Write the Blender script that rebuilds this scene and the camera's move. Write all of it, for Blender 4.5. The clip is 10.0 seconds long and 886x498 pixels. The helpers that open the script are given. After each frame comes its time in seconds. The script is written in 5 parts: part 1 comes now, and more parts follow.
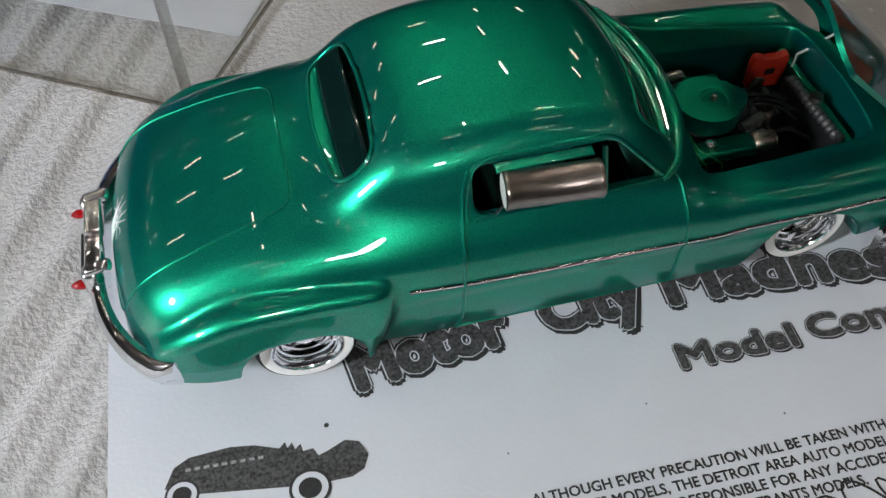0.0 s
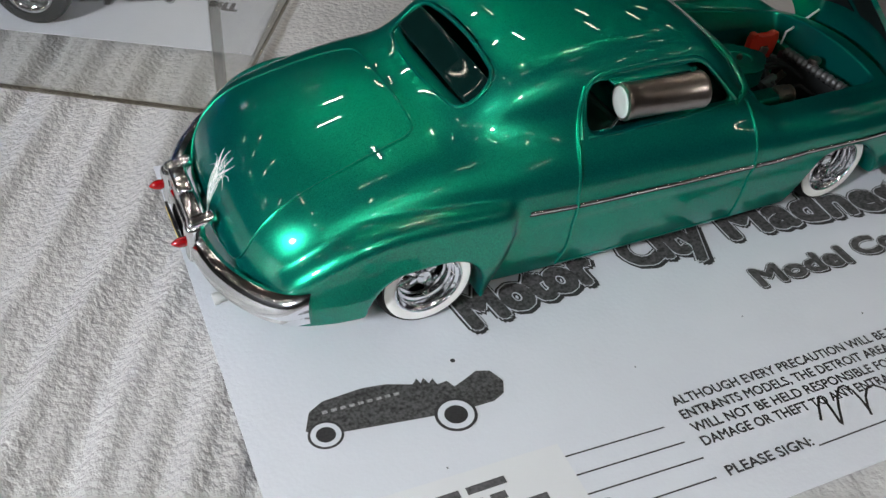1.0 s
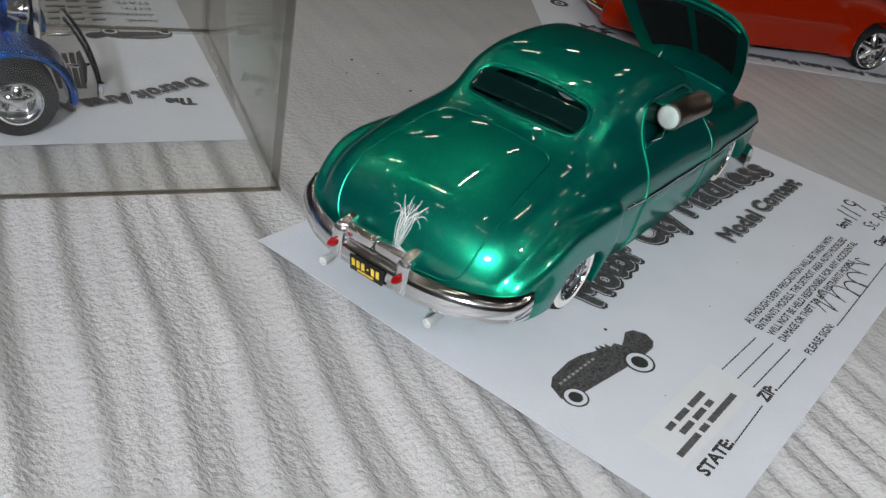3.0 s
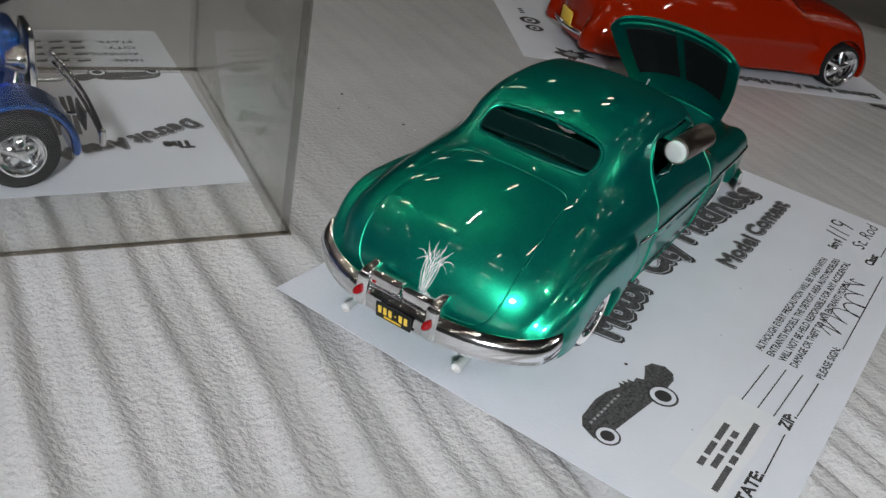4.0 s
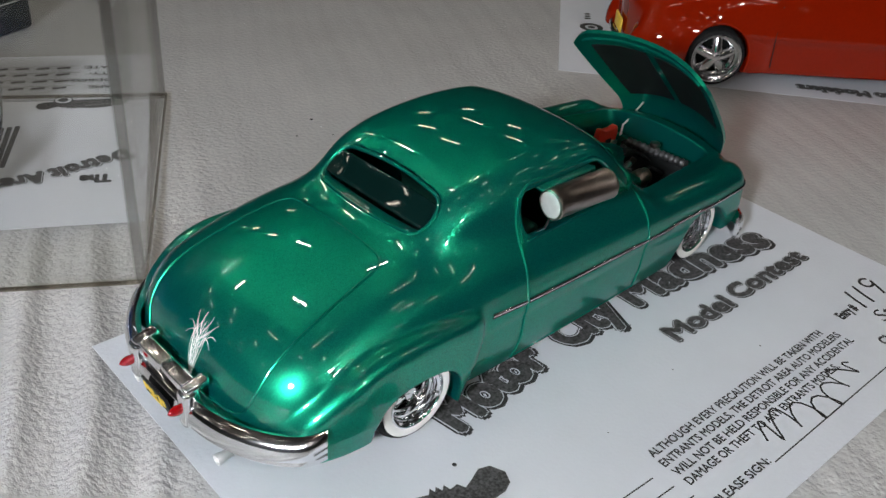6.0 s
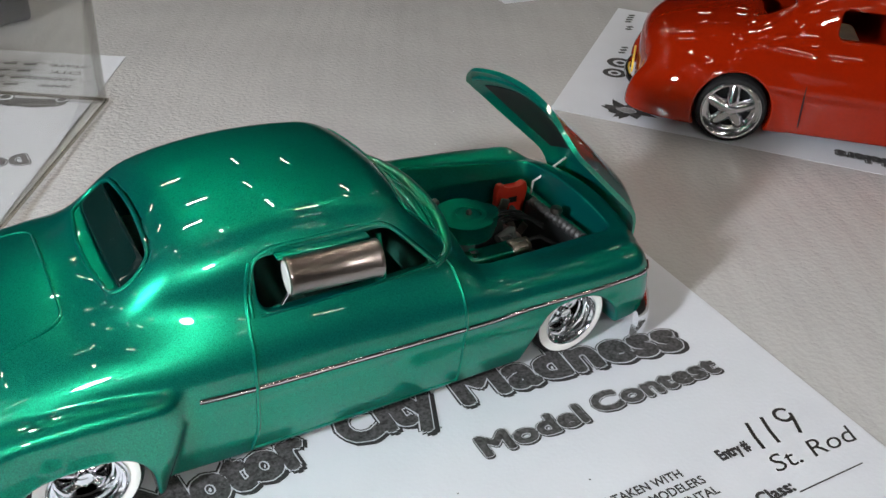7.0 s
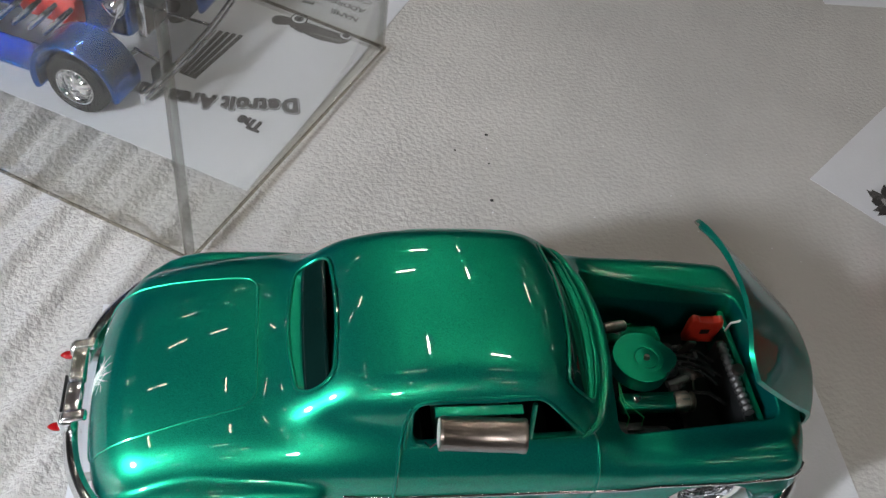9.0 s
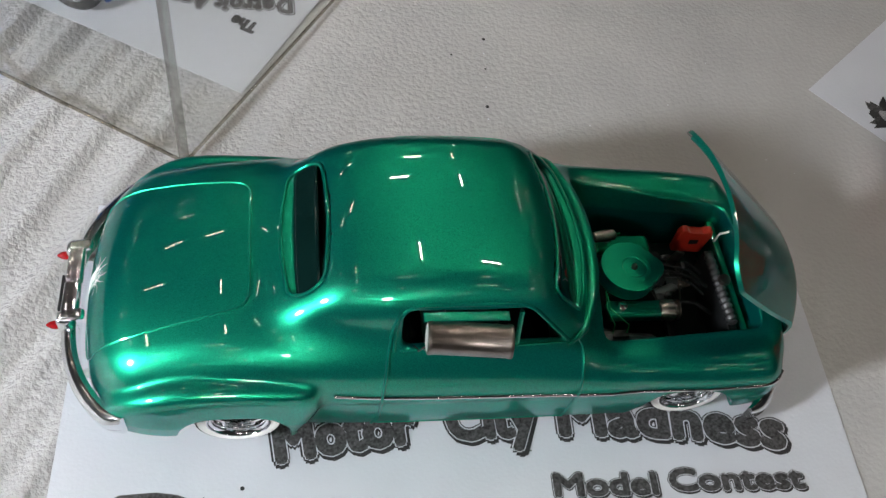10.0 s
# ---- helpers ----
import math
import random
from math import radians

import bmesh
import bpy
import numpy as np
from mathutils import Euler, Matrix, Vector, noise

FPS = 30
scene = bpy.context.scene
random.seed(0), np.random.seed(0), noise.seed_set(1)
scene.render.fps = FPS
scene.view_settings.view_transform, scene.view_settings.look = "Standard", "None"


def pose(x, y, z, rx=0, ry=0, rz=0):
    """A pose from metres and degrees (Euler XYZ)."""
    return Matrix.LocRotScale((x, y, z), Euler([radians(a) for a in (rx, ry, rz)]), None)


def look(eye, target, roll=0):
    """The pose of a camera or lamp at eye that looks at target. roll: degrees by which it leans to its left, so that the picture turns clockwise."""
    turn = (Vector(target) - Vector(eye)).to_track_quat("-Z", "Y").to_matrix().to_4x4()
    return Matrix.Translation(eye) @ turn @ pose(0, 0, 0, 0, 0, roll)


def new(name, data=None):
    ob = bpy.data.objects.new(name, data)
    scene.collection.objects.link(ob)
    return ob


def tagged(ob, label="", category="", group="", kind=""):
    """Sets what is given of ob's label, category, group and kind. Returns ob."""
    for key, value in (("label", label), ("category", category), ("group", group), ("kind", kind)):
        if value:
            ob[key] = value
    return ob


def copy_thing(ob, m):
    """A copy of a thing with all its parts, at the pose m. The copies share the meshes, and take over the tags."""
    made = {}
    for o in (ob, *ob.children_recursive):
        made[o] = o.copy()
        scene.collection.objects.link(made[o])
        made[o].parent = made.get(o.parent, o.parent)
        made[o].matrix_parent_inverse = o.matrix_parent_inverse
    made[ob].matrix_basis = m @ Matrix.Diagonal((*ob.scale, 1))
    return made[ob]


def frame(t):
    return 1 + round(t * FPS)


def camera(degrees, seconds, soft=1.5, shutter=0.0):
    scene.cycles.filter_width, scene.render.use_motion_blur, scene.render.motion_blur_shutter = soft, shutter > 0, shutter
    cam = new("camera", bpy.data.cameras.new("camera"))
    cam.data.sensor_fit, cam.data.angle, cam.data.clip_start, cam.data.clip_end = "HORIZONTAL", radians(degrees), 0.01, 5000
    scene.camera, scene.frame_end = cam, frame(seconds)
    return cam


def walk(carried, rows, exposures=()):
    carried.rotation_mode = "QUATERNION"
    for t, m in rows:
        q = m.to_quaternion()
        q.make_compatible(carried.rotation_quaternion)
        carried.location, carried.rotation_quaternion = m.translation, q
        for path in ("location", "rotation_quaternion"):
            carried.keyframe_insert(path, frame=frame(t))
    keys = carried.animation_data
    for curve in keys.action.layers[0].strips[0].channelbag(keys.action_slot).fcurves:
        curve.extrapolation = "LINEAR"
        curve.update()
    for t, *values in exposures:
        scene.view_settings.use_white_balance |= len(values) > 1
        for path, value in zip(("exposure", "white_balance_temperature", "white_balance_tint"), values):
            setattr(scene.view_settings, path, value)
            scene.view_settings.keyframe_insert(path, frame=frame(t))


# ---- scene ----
K = 1 / 25  # the models stand at 1:25; lengths below are in full-size metres
cam = camera(51.0, 10.0)
PATH = [
    (0, (1.285, -3.685, 4.51), (1.573, -2.479, 2.941), -1.0),
    (0.5, (0.935, -3.868, 4.079), (1.375, -2.514, 2.674), 2.8),
    (1, (-0.502, -4.1, 3.687), (0.228, -2.781, 2.373), 5.6),
    (1.5, (-1.179, -3.97, 3.501), (-0.239, -2.689, 2.287), 9.9),
    (2, (-2.177, -3.787, 3.472), (-1.005, -2.651, 2.316), 11.7),
    (2.5, (-3.261, -3.426, 3.526), (-1.881, -2.478, 2.431), 11.4),
    (3, (-3.9, -2.846, 3.571), (-2.43, -1.984, 2.524), 12.0),
    (3.2, (-4.043, -2.684, 3.591), (-2.555, -1.84, 2.555), 12.0),
    (4.5, (-4.119, -2.353, 3.712), (-2.571, -1.583, 2.707), 11.7),
    (5, (-3.545, -2.663, 3.59), (-2.019, -1.86, 2.577), 11.2),
    (5.2, (-3.204, -2.821, 3.635), (-1.722, -1.964, 2.6), 10.4),
    (6.3, (-0.857, -4.071, 3.924), (0.248, -2.804, 2.839), 3.4),
    (6.5, (-0.286, -4.217, 3.879), (0.76, -2.903, 2.794), 3.2),
    (6.8, (0.533, -4.335, 3.78), (1.484, -2.948, 2.698), 3.1),
    (7, (0.945, -4.393, 3.784), (1.834, -2.967, 2.699), 3.9),
    (7.5, (1.309, -4.443, 3.741), (2.012, -2.917, 2.657), 2.8),
    (8, (1.35, -4.27, 3.585), (1.94, -2.693, 2.506), 3.6),
    (8.2, (1.625, -4.344, 3.785), (2.073, -2.748, 2.667), 2.6),
    (8.5, (1.627, -4.107, 4.576), (1.985, -2.631, 3.275), 5.4),
    (9, (1.442, -3.388, 5.639), (1.776, -2.095, 4.151), 10.6),
    (9.5, (1.392, -3.296, 5.719), (1.712, -2.102, 4.147), 11.7),
    (10, (1.49, -3.401, 5.707), (1.822, -2.273, 4.089), 13.0),
]
walk(cam, [(t, look(Vector(eye) * K, Vector(target) * K, roll)) for t, eye, target, roll in PATH],
     [(0, 0.0), (2, 0.04), (3, -0.12), (5, -0.17), (6.5, 0.3), (7.5, 0.8), (8, 0.48), (8.5, -0.16), (9.0, 0.3), (9.5, 0.32), (10, 0.28)])

# ---- light: a large hall, lit by rows of ceiling lamps ----
world = bpy.data.worlds.new("hall_air")
scene.world = world
world.use_nodes = True
world.node_tree.nodes["Background"].inputs[0].default_value = (0.9, 0.95, 1.0, 1)
world.node_tree.nodes["Background"].inputs[1].default_value = 0.25
scene.view_settings.exposure = 0.0
# two small unseen fill lamps, added to brighten the near side of the table
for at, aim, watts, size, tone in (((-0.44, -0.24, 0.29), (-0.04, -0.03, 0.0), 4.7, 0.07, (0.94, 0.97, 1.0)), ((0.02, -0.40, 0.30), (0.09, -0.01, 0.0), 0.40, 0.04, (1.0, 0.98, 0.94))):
    soft = bpy.data.lights.new("fill_lamp", "AREA")
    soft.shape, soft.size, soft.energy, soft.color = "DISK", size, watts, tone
    new("fill_lamp", soft).matrix_world = look(at, aim)


# ---- materials ----
def material(name, color, rough=0.5, metal=0.0, coat=0.0, coat_rough=0.03, noise_scale=0.0, vary=0.0, bump=0.0, bump_scale=0.0,
             emit=0.0, alpha_glass=False, rough_vary=0.0, ior=1.45):
    m = bpy.data.materials.new(name)
    m.use_nodes = True
    nt = m.node_tree
    b = nt.nodes["Principled BSDF"]
    b.inputs["Base Color"].default_value = (*color, 1)
    b.inputs["Roughness"].default_value = rough
    b.inputs["Metallic"].default_value = metal
    b.inputs["IOR"].default_value = ior
    b.inputs["Coat Weight"].default_value = coat
    b.inputs["Coat Roughness"].default_value = coat_rough
    if emit:
        b.inputs["Emission Color"].default_value = (*color, 1)
        b.inputs["Emission Strength"].default_value = emit
    if alpha_glass:
        b.inputs["Transmission Weight"].default_value = 1.0
    co = nt.nodes.new("ShaderNodeTexCoord")
    if vary:
        n = nt.nodes.new("ShaderNodeTexNoise")
        n.inputs["Scale"].default_value = noise_scale
        n.inputs["Detail"].default_value = 6
        nt.links.new(co.outputs["Object"], n.inputs["Vector"])
        mix = nt.nodes.new("ShaderNodeMixRGB")
        mix.blend_type = "MULTIPLY"
        mix.inputs[0].default_value = 1.0
        ramp = nt.nodes.new("ShaderNodeMapRange")
        ramp.inputs[1].default_value, ramp.inputs[2].default_value = 0.3, 0.7
        ramp.inputs[3].default_value, ramp.inputs[4].default_value = 1 - vary, 1 + vary
        nt.links.new(n.outputs["Fac"], ramp.inputs[0])
        mix.inputs[1].default_value = (*color, 1)
        nt.links.new(ramp.outputs[0], mix.inputs[2])
        nt.links.new(mix.outputs[0], b.inputs["Base Color"])
        if rough_vary:
            rr = nt.nodes.new("ShaderNodeMapRange")
            rr.inputs[3].default_value, rr.inputs[4].default_value = rough - rough_vary, rough + rough_vary
            nt.links.new(n.outputs["Fac"], rr.inputs[0])
            nt.links.new(rr.outputs[0], b.inputs["Roughness"])
    if bump:
        n2 = nt.nodes.new("ShaderNodeTexNoise")
        n2.inputs["Scale"].default_value = bump_scale
        n2.inputs["Detail"].default_value = 3
        nt.links.new(co.outputs["Object"], n2.inputs["Vector"])
        bp = nt.nodes.new("ShaderNodeBump")
        bp.inputs["Strength"].default_value = bump
        bp.inputs["Distance"].default_value = 0.0005
        nt.links.new(n2.outputs["Fac"], bp.inputs["Height"])
        nt.links.new(bp.outputs["Normal"], b.inputs["Normal"])
    return m


def flake_paint(name, flake, tint, rough, share=0.45):
    """Metallic paint: bright flakes in a tinted colour coat, both under one clear coat."""
    m = material(name, flake, rough, 1.0, 1.0, 0.012, 5000, 0.45)
    nt = m.node_tree
    b = nt.nodes["Principled BSDF"]
    co = nt.nodes.new("ShaderNodeTexCoord")
    vo = nt.nodes.new("ShaderNodeTexVoronoi")
    vo.inputs["Scale"].default_value = 4500
    nt.links.new(co.outputs["Object"], vo.inputs["Vector"])
    bp = nt.nodes.new("ShaderNodeBump")
    bp.inputs["Strength"].default_value = 0.18
    bp.inputs["Distance"].default_value = 0.00006
    nt.links.new(vo.outputs["Distance"], bp.inputs["Height"])
    nt.links.new(bp.outputs["Normal"], b.inputs["Normal"])
    under = nt.nodes.new("ShaderNodeBsdfPrincipled")
    b.inputs["Coat IOR"].default_value = under.inputs["Coat IOR"].default_value = 1.48
    under.inputs["Base Color"].default_value = (*tint, 1)
    under.inputs["Roughness"].default_value = 0.6
    under.inputs["Specular IOR Level"].default_value = 0.0
    under.inputs["Coat Weight"].default_value = 1.0
    under.inputs["Coat Roughness"].default_value = 0.012
    mix = nt.nodes.new("ShaderNodeMixShader")
    mix.inputs[0].default_value = share
    nt.links.new(b.outputs[0], mix.inputs[1])
    nt.links.new(under.outputs[0], mix.inputs[2])
    nt.links.new(mix.outputs[0], nt.nodes["Material Output"].inputs["Surface"])
    return m


def clear_pane(name, tint):
    """Thin clear sheet: see-through, with the gloss of its two faces."""
    m = bpy.data.materials.new(name)
    m.use_nodes = True
    nt = m.node_tree
    out = nt.nodes["Material Output"]
    nt.nodes.remove(nt.nodes["Principled BSDF"])
    tr = nt.nodes.new("ShaderNodeBsdfTransparent")
    tr.inputs[0].default_value = (*tint, 1)
    gl = nt.nodes.new("ShaderNodeBsdfGlossy")
    gl.inputs["Roughness"].default_value = 0.03
    lw = nt.nodes.new("ShaderNodeLayerWeight")
    lw.inputs[0].default_value = 0.5
    po = nt.nodes.new("ShaderNodeMath")
    po.operation = "POWER"
    po.inputs[1].default_value = 3.5
    nt.links.new(lw.outputs["Facing"], po.inputs[0])
    fr = nt.nodes.new("ShaderNodeMath")
    fr.operation = "MULTIPLY_ADD"
    fr.inputs[1].default_value = 0.6
    fr.inputs[2].default_value = 0.035
    nt.links.new(po.outputs[0], fr.inputs[0])
    mix = nt.nodes.new("ShaderNodeMixShader")
    nt.links.new(fr.outputs[0], mix.inputs[0])
    nt.links.new(tr.outputs[0], mix.inputs[1])
    nt.links.new(gl.outputs[0], mix.inputs[2])
    nt.links.new(mix.outputs[0], out.inputs["Surface"])
    return m


LAMP = 140
M = {}
M["green"] = flake_paint("metallic_green_paint", (0.011, 0.315, 0.160), (0.0, 0.13, 0.165), 0.36, 0.17)
M["green"].node_tree.nodes["Principled BSDF"].inputs["Specular Tint"].default_value = (0.05, 0.60, 0.80, 1)
M["orange"] = material("orange_red_paint", (0.21, 0.0095, 0.001), 0.5, 0.0, 1.0, 0.02, 900, 0.05)
M["blue"] = flake_paint("metallic_blue_paint", (0.01, 0.11, 0.46), (0.0, 0.025, 0.20), 0.26, 0.10)
M["orange"].node_tree.nodes["Principled BSDF"].inputs["Specular IOR Level"].default_value = 0.0
M["chrome"] = material("chrome_plate", (0.84, 0.85, 0.87), 0.12, 1.0, 0, 0, 300, 0.06)
M["dull_metal"] = material("brushed_tin", (0.30, 0.26, 0.24), 0.30, 1.0, 0, 0, 250, 0.12)
M["rubber"] = material("black_rubber", (0.009, 0.009, 0.010), 0.75, 0, 0, 0, 400, 0.2)
M["white_rubber"] = material("white_rubber", (0.8, 0.8, 0.78), 0.55, 0, 0, 0, 200, 0.04)
M["black"] = material("black_plastic", (0.008, 0.009, 0.010), 0.5, 0, 0, 0, 300, 0.2)
M["paper"] = material("white_paper", (0.55, 0.575, 0.63), 0.75, 0, 0, 0, 60, 0.02, 0.15, 900)
M["ink"] = material("black_ink", (0.022, 0.022, 0.024), 0.65, 0, 0, 0, 2500, 0.35)
M["toner"] = material("grey_worn_toner", (0.05, 0.05, 0.052), 0.65, 0, 0, 0, 1400, 0.9)
M["red_plastic"] = material("red_plastic", (0.42, 0.022, 0.010), 0.45, 0, 0, 0, 200, 0.1)
M["ruby"] = material("ruby_lens", (0.22, 0.002, 0.004), 0.12, 0, 0.5)
M["pale_metal"] = material("pale_metal_paint", (0.62, 0.63, 0.63), 0.45, 0.4, 0, 0, 300, 0.08)
M["steel_grey"] = material("grey_metal_paint", (0.16, 0.165, 0.17), 0.4, 0.7, 0, 0, 300, 0.2)
M["glass"] = material("window_glass", (0.9, 0.95, 0.93), 0.02, 0, 0, 0, alpha_glass=True)
M["tinted_glass"] = material("tinted_window_glass", (0.002, 0.011, 0.010), 0.04, 0, 0, 0, 300, 0.2)
M["acrylic"] = clear_pane("clear_acrylic", (0.93, 0.93, 0.92))
for dark in ("rubber", "black"):
    M[dark].node_tree.nodes["Principled BSDF"].inputs["Specular IOR Level"].default_value = 0.25
M["floor"] = material("grey_concrete", (0.13, 0.13, 0.13), 0.6, 0, 0, 0, 3, 0.15)
M["wall"] = material("hall_wall_paint", (0.07, 0.08, 0.09), 0.8, 0, 0, 0, 2, 0.08)
M["ceiling"] = material("hall_ceiling_paint", (0.05, 0.052, 0.055), 0.9, 0, 0, 0, 2, 0.1)
M["lamp"] = material("bright_lamp_diffuser", (1.0, 0.90, 0.76), 0.5, emit=LAMP)
M["dim_lamp"] = material("dim_lamp_diffuser", (1.0, 0.90, 0.76), 0.5, emit=LAMP * 0.19)
M["seat"] = material("dark_green_vinyl", (0.01, 0.06, 0.045), 0.45, 0, 0, 0, 300, 0.2)


def cover_material():
    """Embossed white plastic table covering: pebble relief, long ripples, sparkle."""
    m = material("embossed_plastic_cover", (0.43, 0.43, 0.435), 0.24, 0, 0, 0, 25, 0.05, rough_vary=0.05)
    nt = m.node_tree
    b = nt.nodes["Principled BSDF"]
    co = nt.nodes.new("ShaderNodeTexCoord")
    b.inputs["Specular IOR Level"].default_value = 1.0
    n = nt.nodes.new("ShaderNodeTexNoise")
    n.inputs["Scale"].default_value = 600
    n.inputs["Detail"].default_value = 2.2
    nt.links.new(co.outputs["Object"], n.inputs["Vector"])
    bp = nt.nodes.new("ShaderNodeBump")
    # the embossing is pulled flat towards the far end of the table
    sep = nt.nodes.new("ShaderNodeSeparateXYZ")
    nt.links.new(co.outputs["Object"], sep.inputs[0])
    flatten = nt.nodes.new("ShaderNodeMapRange")
    flatten.inputs[1].default_value, flatten.inputs[2].default_value = 0.0, 0.16
    flatten.inputs[3].default_value, flatten.inputs[4].default_value = 0.56, 0.18
    near = nt.nodes.new("ShaderNodeMath")
    near.operation = "MULTIPLY_ADD"
    near.inputs[1].default_value = 1.1
    near.inputs[2].default_value = 0.055
    nt.links.new(sep.outputs[1], near.inputs[0])
    low = nt.nodes.new("ShaderNodeMath")
    low.operation = "MINIMUM"
    low.inputs[1].default_value = 0.0
    nt.links.new(near.outputs[0], low.inputs[0])
    run = nt.nodes.new("ShaderNodeMath")
    nt.links.new(sep.outputs[0], run.inputs[0])
    nt.links.new(low.outputs[0], run.inputs[1])
    nt.links.new(run.outputs[0], flatten.inputs[0])
    nt.links.new(flatten.outputs[0], bp.inputs["Strength"])
    bp.inputs["Distance"].default_value = 0.0016
    nt.links.new(n.outputs["Fac"], bp.inputs["Height"])
    nt.links.new(bp.outputs["Normal"], b.inputs["Normal"])
    return m


M["cover"] = cover_material()


# ---- tools for building ----
def link_mesh(name, verts, faces, mat, parent=None, label="", smooth=True, normals=None, scale=K):
    me = bpy.data.meshes.new(name)
    me.from_pydata([tuple(scale * c for c in v) for v in verts], [], [tuple(f) for f in faces])
    me.materials.append(mat)
    if smooth:
        me.polygons.foreach_set("use_smooth", [True] * len(me.polygons))
    me.update()
    if normals is not None:
        me.normals_split_custom_set_from_vertices([tuple(n) for n in normals])
    ob = new(name, me)
    if parent is not None:
        ob.parent = parent
    if label:
        tagged(ob, label)
    return ob


def part(name, bm, mat, parent=None, label="", smooth=True, scale=K):
    bmesh.ops.recalc_face_normals(bm, faces=bm.faces)
    me = bpy.data.meshes.new(name)
    for v in bm.verts:
        v.co *= scale
    bm.to_mesh(me)
    bm.free()
    me.materials.append(mat)
    if smooth:
        me.polygons.foreach_set("use_smooth", [True] * len(me.polygons))
        me.set_sharp_from_angle(angle=radians(38))
    ob = new(name, me)
    if parent is not None:
        ob.parent = parent
    if label:
        tagged(ob, label)
    return ob


def thing(name, label, category, group="", at=None):
    ob = new(name)
    ob.empty_display_size = 0.02
    if at is not None:
        ob.matrix_world = at
    return tagged(ob, label, category, group)


def box_bm(cx, cy, cz, sx, sy, sz, bevel=0.0, bm=None, turn=None, segs=2):
    b2 = bmesh.new()
    bmesh.ops.create_cube(b2, size=1)
    for v in b2.verts:
        v.co = Vector((v.co.x * sx, v.co.y * sy, v.co.z * sz))
    if bevel:
        bmesh.ops.bevel(b2, geom=b2.edges[:], offset=bevel, segments=segs, affect="EDGES", profile=0.5)
    m = Matrix.Translation((cx, cy, cz)) @ (turn if turn is not None else Matrix())
    bmesh.ops.transform(b2, matrix=m, verts=b2.verts)
    return join(bm, b2)


def join(bm, b2):
    if bm is None:
        return b2
    me = bpy.data.meshes.new("tmp")
    b2.to_mesh(me)
    b2.free()
    bm.from_mesh(me)
    bpy.data.meshes.remove(me)
    return bm


def lathe_bm(profile, origin, axis, steps=40, bm=None, caps=True):
    """profile: (radius, along) pairs turned about axis ('x', 'y' or 'z' or a vector) through origin."""
    b2 = bmesh.new()
    ax = {"x": Vector((1, 0, 0)), "y": Vector((0, 1, 0)), "z": Vector((0, 0, 1))}[axis] if isinstance(axis, str) else Vector(axis).normalized()
    u = ax.orthogonal().normalized()
    w = ax.cross(u)
    rings = []
    for r, a in profile:
        ring = []
        for i in range(steps):
            th = 2 * math.pi * i / steps
            ring.append(b2.verts.new(Vector(origin) + ax * a + (u * math.cos(th) + w * math.sin(th)) * max(r, 1e-4)))
        rings.append(ring)
    for r0, r1 in zip(rings, rings[1:]):
        for i in range(steps):
            b2.faces.new((r0[i], r0[(i + 1) % steps], r1[(i + 1) % steps], r1[i]))
    for ring in (rings[0], rings[-1]) if caps else ():
        b2.faces.new(ring)
    return join(bm, b2)


def tube_bm(points, radius, sides=8, bm=None, closed=False, flat=1.0):
    """A tube along points; radius may be a list. flat squashes it along z."""
    b2 = bmesh.new()
    pts = [Vector(p) for p in points]
    n = len(pts)
    rings = []
    up = None
    for i, p in enumerate(pts):
        a = pts[(i - 1) % n] if (closed or i > 0) else p
        c = pts[(i + 1) % n] if (closed or i < n - 1) else p
        d = (c - a).normalized()
        if up is None:
            up = d.orthogonal().normalized()
        up = (up - d * up.dot(d)).normalized()
        w = d.cross(up)
        r = radius[i] if isinstance(radius, (list, tuple)) else radius
        ring = []
        for k in range(sides):
            th = 2 * math.pi * k / sides
            o = (up * math.cos(th) + w * math.sin(th)) * r
            o.z *= flat
            ring.append(b2.verts.new(p + o))
        rings.append(ring)
    pairs = list(zip(rings, rings[1:])) + ([(rings[-1], rings[0])] if closed else [])
    for r0, r1 in pairs:
        for k in range(sides):
            b2.faces.new((r0[k], r0[(k + 1) % sides], r1[(k + 1) % sides], r1[k]))
    if not closed:
        b2.faces.new(rings[0][::-1])
        b2.faces.new(rings[-1])
    return join(bm, b2)


def prism_bm(outline, h0, h1, axis="z", bm=None, bevel=0.0):
    """Outline (2D points) drawn out between h0 and h1 along axis."""
    b2 = bmesh.new()

    def place(p, h):
        return {"z": (p[0], p[1], h), "y": (p[0], h, p[1]), "x": (h, p[0], p[1])}[axis]
    lo = [b2.verts.new(place(p, h0)) for p in outline]
    hi = [b2.verts.new(place(p, h1)) for p in outline]
    n = len(outline)
    b2.faces.new(lo[::-1])
    b2.faces.new(hi)
    for i in range(n):
        b2.faces.new((lo[i], lo[(i + 1) % n], hi[(i + 1) % n], hi[i]))
    if bevel:
        bmesh.ops.bevel(b2, geom=b2.edges[:], offset=bevel, segments=2, affect="EDGES", profile=0.5)
    return join(bm, b2)


def smin(a, b, k):
    h = np.clip(0.5 + 0.5 * (b - a) / k, 0, 1)
    return b * (1 - h) + a * h - k * h * (1 - h)


def smax(a, b, k):
    return -smin(-a, -b, k)


